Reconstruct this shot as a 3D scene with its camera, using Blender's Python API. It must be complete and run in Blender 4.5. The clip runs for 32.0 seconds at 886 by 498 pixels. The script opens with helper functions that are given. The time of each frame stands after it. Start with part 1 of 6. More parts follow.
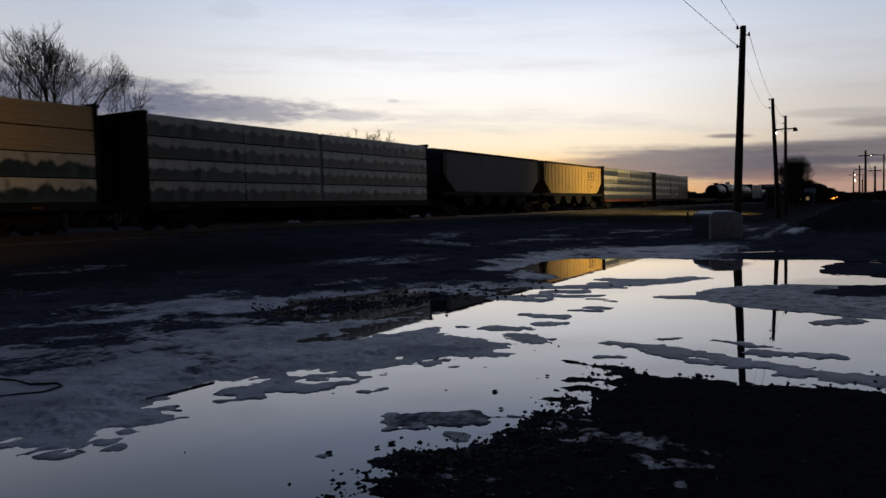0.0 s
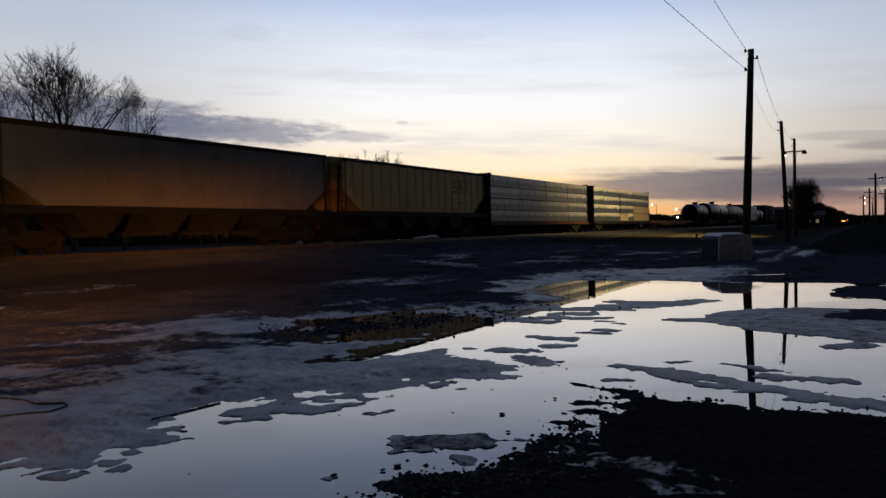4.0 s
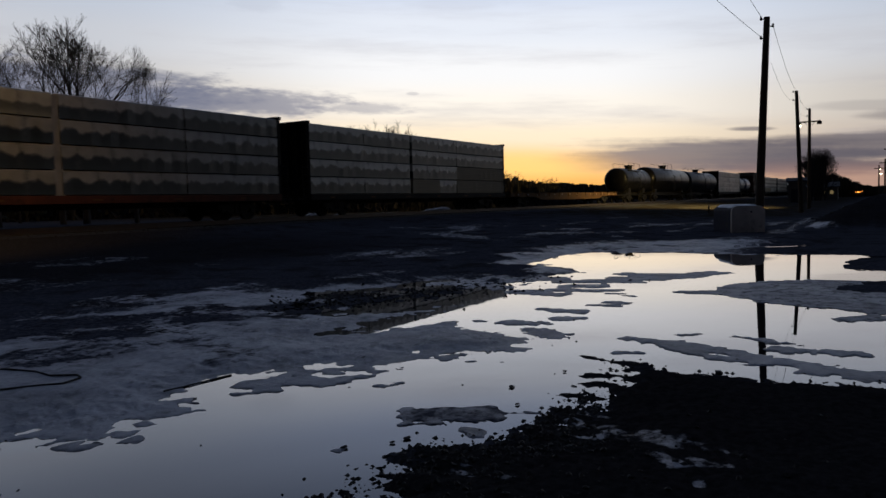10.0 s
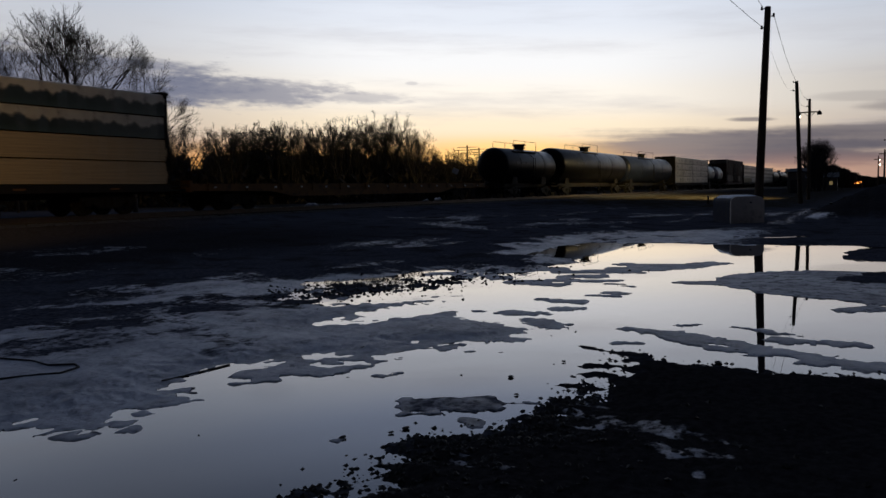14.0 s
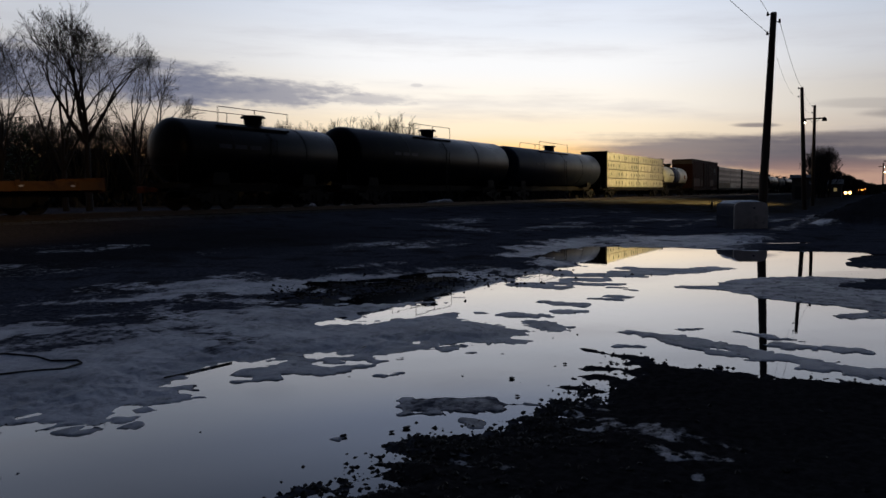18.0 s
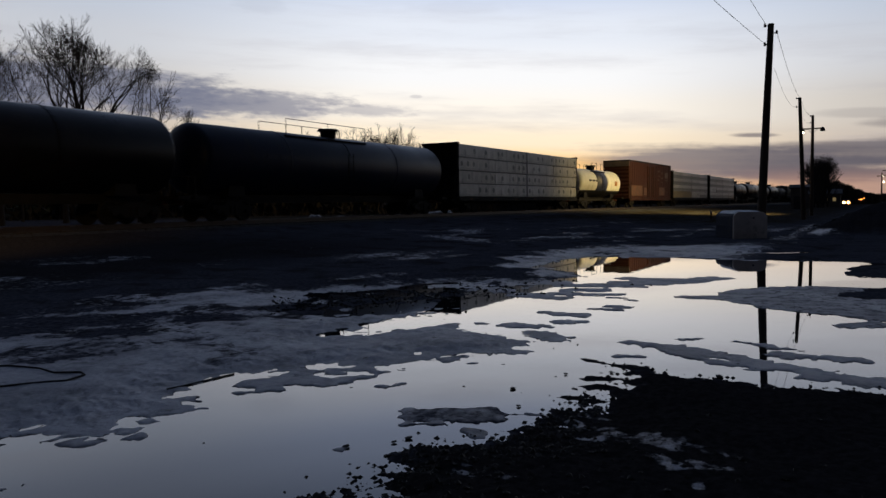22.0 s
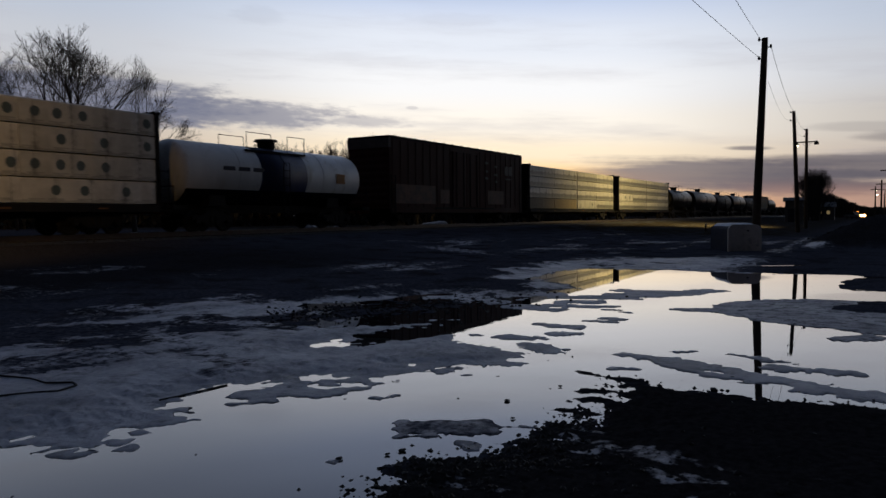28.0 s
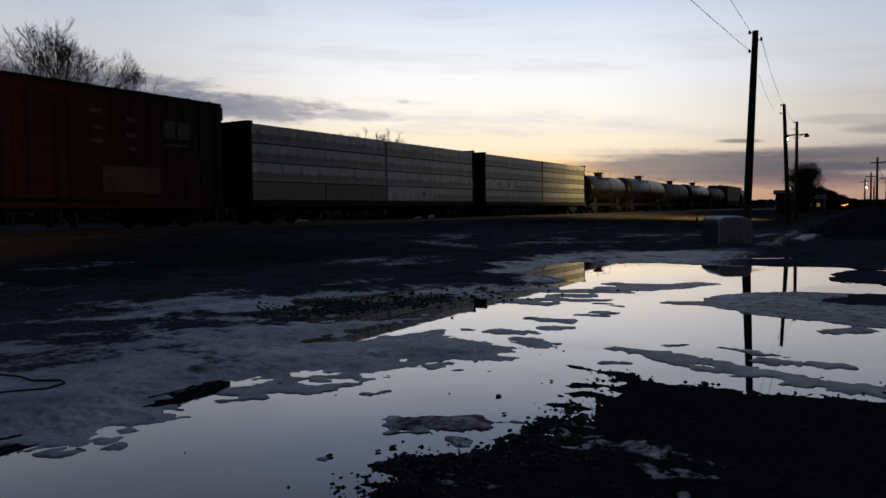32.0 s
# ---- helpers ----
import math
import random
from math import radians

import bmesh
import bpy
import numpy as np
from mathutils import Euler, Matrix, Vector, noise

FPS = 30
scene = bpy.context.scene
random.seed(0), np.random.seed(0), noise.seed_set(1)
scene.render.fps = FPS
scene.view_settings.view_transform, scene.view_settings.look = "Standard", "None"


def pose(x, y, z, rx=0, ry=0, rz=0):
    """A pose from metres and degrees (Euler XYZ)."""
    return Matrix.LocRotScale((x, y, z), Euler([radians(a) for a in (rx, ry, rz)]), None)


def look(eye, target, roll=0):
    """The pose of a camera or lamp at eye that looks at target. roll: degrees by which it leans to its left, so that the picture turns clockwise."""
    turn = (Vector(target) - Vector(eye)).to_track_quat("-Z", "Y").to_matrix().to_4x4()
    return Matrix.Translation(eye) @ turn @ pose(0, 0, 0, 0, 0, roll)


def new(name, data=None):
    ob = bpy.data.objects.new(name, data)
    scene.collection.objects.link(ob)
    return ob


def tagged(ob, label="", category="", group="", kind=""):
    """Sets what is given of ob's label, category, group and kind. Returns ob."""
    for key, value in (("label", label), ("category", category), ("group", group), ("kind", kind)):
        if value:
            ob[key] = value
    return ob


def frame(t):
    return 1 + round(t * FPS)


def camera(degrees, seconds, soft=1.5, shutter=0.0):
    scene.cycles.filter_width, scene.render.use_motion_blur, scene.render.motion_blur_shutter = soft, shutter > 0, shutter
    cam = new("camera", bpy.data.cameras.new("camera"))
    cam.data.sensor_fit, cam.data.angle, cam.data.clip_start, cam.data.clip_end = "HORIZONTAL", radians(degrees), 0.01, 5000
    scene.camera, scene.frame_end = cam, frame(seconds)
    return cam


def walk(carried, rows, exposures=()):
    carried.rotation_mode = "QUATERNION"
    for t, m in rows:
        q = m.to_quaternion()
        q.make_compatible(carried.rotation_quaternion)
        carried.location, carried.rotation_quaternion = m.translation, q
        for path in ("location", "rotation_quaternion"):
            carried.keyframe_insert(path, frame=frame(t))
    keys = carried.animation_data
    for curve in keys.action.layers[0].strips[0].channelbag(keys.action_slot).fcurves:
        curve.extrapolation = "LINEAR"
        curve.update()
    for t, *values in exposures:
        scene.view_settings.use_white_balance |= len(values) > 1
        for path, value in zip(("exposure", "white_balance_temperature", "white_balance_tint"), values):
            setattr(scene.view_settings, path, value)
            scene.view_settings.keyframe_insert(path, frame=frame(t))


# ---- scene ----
cam = camera(61.5, 32.0, soft=1.5, shutter=0.4)
PATH = [
    (0, pose(0.0000, 0.0000, 1.6000, 86.880, 1.537, -60.830)),
    (0.5, pose(0.0015, 0.0025, 1.5933, 87.140, 1.522, -60.716)),
    (1, pose(-0.0053, -0.0075, 1.5982, 87.353, 1.541, -60.439)),
    (1.5, pose(0.0098, 0.0016, 1.5986, 87.697, 1.338, -60.290)),
    (2, pose(0.0083, -0.0044, 1.5968, 87.970, 1.267, -60.173)),
    (2.5, pose(-0.0053, -0.0030, 1.6006, 88.155, 1.267, -60.133)),
    (3, pose(-0.0038, -0.0037, 1.5991, 88.299, 1.216, -60.180)),
    (3.5, pose(0.0075, -0.0015, 1.5992, 88.387, 1.207, -60.197)),
    (5.5, pose(0.0173, 0.0010, 1.6129, 88.829, 1.679, -60.146)),
    (6, pose(0.0339, 0.0081, 1.6056, 88.683, 1.763, -60.064)),
    (6.5, pose(0.0415, 0.0074, 1.6033, 88.267, 1.813, -60.013)),
    (7, pose(0.0121, -0.0084, 1.6034, 87.753, 1.692, -59.971)),
    (7.5, pose(0.0324, -0.0025, 1.6052, 87.326, 1.659, -59.825)),
    (8, pose(0.0287, -0.0010, 1.6052, 87.056, 1.678, -59.744)),
    (8.5, pose(0.0294, -0.0017, 1.6045, 86.888, 1.490, -59.670)),
    (9, pose(0.0400, 0.0053, 1.6002, 86.747, 1.444, -59.621)),
    (9.5, pose(0.0392, -0.0033, 1.6074, 86.534, 1.459, -59.481)),
    (10, pose(0.0460, 0.0072, 1.6079, 86.377, 1.398, -59.381)),
    (10.5, pose(0.0565, 0.0111, 1.6058, 86.296, 1.536, -59.407)),
    (11, pose(0.0513, 0.0118, 1.6065, 86.198, 1.615, -59.472)),
    (11.5, pose(0.0422, 0.0099, 1.5989, 85.960, 1.521, -59.571)),
    (12, pose(0.0746, 0.0270, 1.6049, 85.550, 1.420, -59.435)),
    (12.5, pose(0.0686, 0.0225, 1.6025, 85.457, 1.348, -59.396)),
    (13, pose(0.0664, 0.0217, 1.6054, 85.511, 1.245, -59.500)),
    (13.5, pose(0.0656, 0.0254, 1.6056, 85.623, 1.287, -59.490)),
    (14, pose(0.0709, 0.0240, 1.6025, 85.619, 1.284, -59.454)),
    (14.5, pose(0.0777, 0.0265, 1.5989, 85.836, 1.121, -59.408)),
    (16.5, pose(0.0543, 0.0168, 1.5962, 86.067, 0.698, -59.315)),
    (17, pose(0.0611, 0.0154, 1.5924, 85.919, 0.628, -59.280)),
    (17.5, pose(0.0558, 0.0144, 1.5991, 85.786, 0.586, -59.212)),
    (18, pose(0.0550, 0.0131, 1.5930, 85.788, 0.606, -59.177)),
    (18.5, pose(0.0543, 0.0130, 1.5960, 85.796, 0.609, -59.177)),
    (19, pose(0.0558, 0.0138, 1.5953, 85.824, 0.525, -59.209)),
    (19.5, pose(0.0520, 0.0160, 1.5954, 85.898, 0.458, -59.224)),
    (20, pose(0.0498, 0.0107, 1.5959, 85.953, 0.526, -59.170)),
    (20.5, pose(0.0407, 0.0091, 1.5996, 86.086, 0.720, -59.184)),
    (21, pose(0.0354, 0.0082, 1.6034, 86.310, 0.778, -59.206)),
    (21.5, pose(-0.0053, -0.0083, 1.5996, 86.508, 0.765, -59.260)),
    (22, pose(0.0068, -0.0030, 1.5999, 86.615, 0.789, -59.210)),
    (22.5, pose(0.0143, 0.0024, 1.5963, 86.635, 0.765, -59.064)),
    (23, pose(0.0090, -0.0023, 1.6014, 86.609, 0.797, -59.054)),
    (23.5, pose(0.0023, -0.0062, 1.6028, 86.541, 0.809, -59.144)),
    (24, pose(-0.0038, -0.0069, 1.6020, 86.812, 0.760, -59.315)),
    (24.5, pose(-0.0008, -0.0008, 1.6015, 86.956, 0.626, -59.482)),
    (25, pose(-0.0023, -0.0015, 1.5992, 87.173, 0.584, -59.592)),
    (25.5, pose(0.0023, -0.0039, 1.6029, 87.207, 0.529, -59.681)),
    (27.5, pose(0.0090, -0.0077, 1.6042, 87.452, 0.500, -59.712)),
    (28, pose(0.0143, -0.0039, 1.6029, 87.458, 0.489, -59.552)),
    (28.5, pose(0.0158, -0.0069, 1.6035, 87.449, 0.498, -59.436)),
    (29, pose(0.0158, -0.0018, 1.6060, 87.455, 0.509, -59.498)),
    (29.5, pose(0.0226, 0.0013, 1.6046, 87.364, 0.417, -59.522)),
    (30, pose(0.0219, -0.0090, 1.6155, 87.337, 0.453, -59.554)),
    (30.5, pose(0.0332, -0.0006, 1.6151, 87.409, 0.647, -59.815)),
    (31, pose(0.0415, 0.0064, 1.6093, 87.407, 0.636, -60.022)),
    (31.5, pose(0.0505, 0.0056, 1.6093, 87.237, 0.685, -60.168)),
    (32, pose(0.0483, 0.0002, 1.6121, 86.972, 0.700, -60.173)),
]
walk(cam, PATH, exposures=[(0.0, 0.0), (32.0, 0.0)])

# ---- world: dusk sky, the sun already below the trees ----
RAIL = 1.02          # top of rail
WATER = 0.0          # the puddle; the camera is held 1.6 m above it
TRACK = 26.21        # the track runs along x at this y
SPEED = 7.678        # metres a second, towards -x
GLOW = 27.0          # azimuth of the sunset, degrees from +x


class Nodes:
    """Short-hand for building a node tree."""

    def __init__(self, tree):
        self.tree = tree
        tree.nodes.clear()

    def add(self, kind, **values):
        n = self.tree.nodes.new(kind)
        for key, value in values.items():
            if key in n.inputs:
                n.inputs[key].default_value = value
        return n

    def link(self, a, b):
        self.tree.links.new(a, b)

    def put(self, socket, value):
        if isinstance(value, (int, float)):
            socket.default_value = value
        elif isinstance(value, (tuple, list)):
            socket.default_value = (*value, 1.0)[:4] if len(socket.default_value) == 4 else value
        else:
            self.link(value, socket)

    def math(self, op, a, b=None, c=None, clamp=False):
        n = self.add("ShaderNodeMath")
        n.operation, n.use_clamp = op, clamp
        for i, v in enumerate((a, b, c)):
            if v is not None:
                self.put(n.inputs[i], v)
        return n.outputs[0]

    def span(self, value, a, b, c=0.0, d=1.0, smooth=True):
        n = self.add("ShaderNodeMapRange")
        n.interpolation_type = "SMOOTHSTEP" if smooth else "LINEAR"
        self.put(n.inputs["Value"], value)
        for key, v in zip(("From Min", "From Max", "To Min", "To Max"), (a, b, c, d)):
            n.inputs[key].default_value = v
        return n.outputs["Result"]

    def mix(self, factor, a, b, blend="MIX"):
        n = self.add("ShaderNodeMix")
        n.data_type, n.blend_type = "RGBA", blend
        self.put(n.inputs[0], factor)
        self.put(n.inputs[6], a)
        self.put(n.inputs[7], b)
        return n.outputs[2]

    def ramp(self, value, stops):
        n = self.add("ShaderNodeValToRGB")
        n.color_ramp.interpolation = "EASE"
        els = n.color_ramp.elements
        while len(els) < len(stops):
            els.new(0.5)
        for e, (at, colour) in zip(els, stops):
            e.position, e.color = at, (*colour, 1)
        self.put(n.inputs[0], value)
        return n.outputs[0]

    def noise(self, vector, scale, detail=4.0, rough=0.5, distort=0.0):
        n = self.add("ShaderNodeTexNoise", Scale=scale, Detail=detail, Roughness=rough, Distortion=distort)
        if vector is not None:
            self.link(vector, n.inputs["Vector"])
        return n.outputs["Fac"]

    def xyz(self, x, y, z):
        n = self.add("ShaderNodeCombineXYZ")
        for i, v in enumerate((x, y, z)):
            self.put(n.inputs[i], v)
        return n.outputs[0]


def make_sky():
    world = bpy.data.worlds.new("dusk_sky")
    scene.world = world
    world.use_nodes = True
    g = Nodes(world.node_tree)
    co = g.add("ShaderNodeTexCoord").outputs["Generated"]
    flat = g.add("ShaderNodeSeparateXYZ")
    g.link(co, flat.inputs[0])
    lean = g.add("ShaderNodeMapping")              # sky tilted so its clouds and glow keep fitting the camera's view
    lean.inputs["Rotation"].default_value = (radians(-2.42), 0, 0)
    g.link(co, lean.inputs[0])
    sep = g.add("ShaderNodeSeparateXYZ")
    g.link(lean.outputs[0], sep.inputs[0])
    x, y, z = sep.outputs
    az = g.math("MULTIPLY", g.math("ARCTAN2", y, x), 57.2958)       # degrees from the track's far end, to the left
    el = g.math("MULTIPLY", g.math("ARCSINE", z), 57.2958)
    off = g.math("ABSOLUTE", g.math("SUBTRACT", g.math("WRAP", g.math("SUBTRACT", az, GLOW), 180.0, -180.0), 0.0))
    up = g.span(el, 0.0, 90.0, smooth=False)
    # the sky towards the sunset, by height
    west = g.ramp(up, ((0.0, (1.0, 0.50, 0.15)), (0.02, (1.0, 0.66, 0.33)), (0.042, (1.0, 0.84, 0.62)), (0.065, (1.0, 0.93, 0.83)),
                       (0.095, (0.93, 0.93, 0.94)), (0.130, (0.78, 0.82, 0.90)), (0.18, (0.48, 0.58, 0.80)), (0.245, (0.31, 0.39, 0.58)), (0.36, (0.14, 0.19, 0.32)), (1.0, (0.045, 0.065, 0.115))))
    side = g.ramp(up, ((0.0, (0.42, 0.30, 0.24)), (0.03, (0.52, 0.43, 0.37)), (0.07, (0.55, 0.51, 0.47)),
                       (0.11, (0.56, 0.58, 0.63)), (0.15, (0.48, 0.54, 0.65)), (0.19, (0.37, 0.43, 0.56)), (0.25, (0.22, 0.27, 0.39)), (0.36, (0.11, 0.15, 0.24)), (1.0, (0.045, 0.065, 0.115))))
    east = g.ramp(up, ((0.0, (0.006, 0.006, 0.009)), (0.15, (0.006, 0.007, 0.011)), (0.5, (0.013, 0.018, 0.031)), (1.0, (0.045, 0.065, 0.115))))
    col = g.mix(g.span(off, 6.0, 31.0), west, side)
    col = g.mix(g.span(off, 40.0, 95.0), col, east)
    # thin cloud in streaks
    def at(scale_az, scale_el, shift, **more):
        return g.noise(g.xyz(g.math("MULTIPLY", az, scale_az), g.math("MULTIPLY", el, scale_el), shift), 1.0, **more)
    streak = g.math("MULTIPLY", g.span(at(0.05, 0.45, 3.0, detail=6.0, rough=0.6), 0.46, 0.72), g.span(el, 24.0, 4.0))
    col = g.mix(g.math("MULTIPLY", streak, 0.35), col, (0.42, 0.40, 0.44))
    # grey banks low over the horizon: centre az, el, half widths, strength
    edge = g.math("SUBTRACT", at(0.22, 0.9, 9.0, detail=7.0, rough=0.62), 0.5)
    calm = g.math("SUBTRACT", at(0.07, 1.1, 2.0, detail=4.0, rough=0.5), 0.5)
    fine = g.math("SUBTRACT", at(0.9, 3.2, 5.0, detail=5.0, rough=0.6), 0.5)
    grey = g.mix(g.span(az, 20.0, 34.0), g.mix(g.span(az, 22.0, 2.0), (0.245, 0.215, 0.230), (0.118, 0.108, 0.132)), g.mix(g.span(az, 34.0, 50.0), (0.34, 0.335, 0.39), (0.165, 0.18, 0.255)))
    for caz, cel, waz, wel, amount in ((46.5, 5.9, 10.0, 1.35, 0.80), (57.0, 6.4, 13.0, 2.1, 0.85), (68.0, 5.6, 10.0, 3.0, 0.9), (37.0, 5.75, 5.0, 0.55, 0.5), (10.0, 2.4, 15.0, 1.5, 0.88),
                                       (-3.0, 3.3, 16.0, 1.2, 0.80), (5.0, 1.7, 9.0, 0.9, 0.8), (8.3, 4.25, 2.2, 0.24, 0.75), (1.0, 5.6, 4.5, 0.4, 0.22), (-2.0, 5.0, 5.0, 0.5, 0.45), (33.0, 6.9, 0.6, 0.16, 0.35),
                                       (44.5, 12.9, 2.2, 0.8, 0.10), (30.0, 13.4, 5.0, 0.5, 0.08)):
        da = g.math("DIVIDE", g.math("SUBTRACT", az, caz), waz)
        de = g.math("DIVIDE", g.math("SUBTRACT", el, cel), wel)
        r = g.math("SQRT", g.math("ADD", g.math("MULTIPLY", da, da), g.math("MULTIPLY", de, de)))
        if caz < 20:
            r = g.math("ADD", r, g.math("ADD", g.math("MULTIPLY", calm, 1.3), g.math("MULTIPLY", fine, 0.25)))
        else:
            r = g.math("ADD", r, g.math("ADD", g.math("MULTIPLY", edge, 1.5), g.math("MULTIPLY", fine, 0.7)))
        col = g.mix(g.math("MULTIPLY", g.span(r, 1.05, 0.45), amount), col, grey)
    # the last red light low behind the trees
    low = g.math("MULTIPLY", g.span(el, 3.0, 0.5), g.math("MULTIPLY", g.span(az, 10.0, 26.0), g.span(az, 82.0, 40.0)))
    col = g.mix(g.math("MULTIPLY", low, 0.7), col, (1.0, 0.42, 0.06))
    da, de = g.math("DIVIDE", g.math("SUBTRACT", az, 25.0), 8.5), g.math("DIVIDE", g.math("SUBTRACT", el, 1.6), 1.7)
    near = g.span(g.math("SQRT", g.math("ADD", g.math("ADD", g.math("MULTIPLY", da, da), g.math("MULTIPLY", de, de)), g.math("MULTIPLY", calm, 0.5))), 1.15, 0.1)
    col = g.mix(g.math("MULTIPLY", near, 0.75), col, (1.25, 0.76, 0.24))
    pink = g.math("MULTIPLY", g.span(el, 2.4, 0.9), g.span(az, 14.0, 4.0))
    col = g.mix(g.math("MULTIPLY", pink, 0.55), col, (0.44, 0.24, 0.19))
    ground = g.mix(g.span(flat.outputs[2], -0.007, 0.0), (0.02, 0.02, 0.022), col)
    bg = g.add("ShaderNodeBackground", Strength=1.04)
    g.link(ground, bg.inputs["Color"])
    out = g.add("ShaderNodeOutputWorld")
    g.link(bg.outputs[0], out.inputs[0])


make_sky()


def lamp(name, kind, energy, colour, m, size=0.2, **values):
    data = bpy.data.lights.new(name, kind)
    data.energy, data.color = energy, colour
    if kind == "AREA":
        data.size = size
    else:
        data.shadow_soft_size = size
    if kind == "SPOT":
        data.spot_size, data.spot_blend = radians(values["cone"]), values["blend"]
    ob = new(name, data)
    ob.matrix_world = m
    return ob


# yard lamp on the far pole: it lights the passing cars yellow
lamp("yard_light", "SPOT", 20000, (1.0, 0.72, 0.26), look((78.7, 7.08, 7.85), (83.0, 25.0, 2.8)), 0.15, cone=125, blend=0.85)
# street lamp out of sight to the left, over the near end of the lot
lamp("street_light", "SPOT", 5600, (1.0, 0.58, 0.17), look((-3.0, 10.5, 8.7), (5.2, 25.0, 3.9)), 0.15, cone=68, blend=1.0)

# ---- materials ----
def material(name, colour, rough=0.7, metal=0.0, vary=0.25, scale=6.0, grain=60.0, bump=0.15, dirt=None, spec=0.4, stretch=(1, 1, 1), each=0.0, pieces=0.0):
    """Painted, worn or natural surface: two scales of variation, an optional dirt colour, and fine relief."""
    m = bpy.data.materials.new(name)
    m.use_nodes = True
    g = Nodes(m.node_tree)
    co = g.add("ShaderNodeTexCoord").outputs["Object"]
    mp = g.add("ShaderNodeMapping")
    mp.inputs["Scale"].default_value = stretch
    g.link(co, mp.inputs[0])
    v = mp.outputs[0]
    big = g.noise(v, scale * 0.18, 4.0, 0.6)
    small = g.noise(v, grain, 3.0, 0.6)
    both = g.math("ADD", g.math("MULTIPLY", big, 0.65), g.math("MULTIPLY", small, 0.35))
    dark = tuple(c * (1 - vary) for c in colour)
    light = tuple(min(1, c * (1 + vary)) for c in colour)
    col = g.mix(g.span(both, 0.32, 0.68), dark, light)
    if dirt:
        col = g.mix(g.math("MULTIPLY", g.span(g.noise(v, scale * 0.5, 6.0, 0.7), 0.5, 0.68), 0.75), col, dirt)
    if each:
        info = g.add("ShaderNodeObjectInfo").outputs["Random"]
        col = g.mix(1.0, col, g.ramp(info, ((0.0, (1 - each,) * 3), (1.0, (1 + each * 0.3,) * 3))), "MULTIPLY")
    if pieces:
        info = g.add("ShaderNodeNewGeometry").outputs["Random Per Island"]
        col = g.mix(1.0, col, g.ramp(info, ((0.0, (0.6,) * 3), (0.6, (1.0,) * 3), (0.85, (1 + pieces * 0.3,) * 3), (1.0, (1 + pieces,) * 3))), "MULTIPLY")
    b = g.add("ShaderNodeBsdfPrincipled", Roughness=rough, Metallic=metal)
    b.inputs["Specular IOR Level"].default_value = spec
    g.put(b.inputs["Base Color"], col)
    g.put(b.inputs["Roughness"], g.span(both, 0.3, 0.7, max(0.02, rough - 0.1), min(1, rough + 0.1)))
    if bump:
        n = g.add("ShaderNodeBump", Strength=bump, Distance=0.02)
        g.link(both, n.inputs["Height"])
        g.link(n.outputs[0], b.inputs["Normal"])
    out = g.add("ShaderNodeOutputMaterial")
    g.link(b.outputs[0], out.inputs[0])
    return m


def glow(name, colour, strength):
    m = bpy.data.materials.new(name)
    m.use_nodes = True
    g = Nodes(m.node_tree)
    e = g.add("ShaderNodeEmission", Strength=strength)
    e.inputs["Color"].default_value = (*colour, 1)
    out = g.add("ShaderNodeOutputMaterial")
    g.link(e.outputs[0], out.inputs[0])
    return m


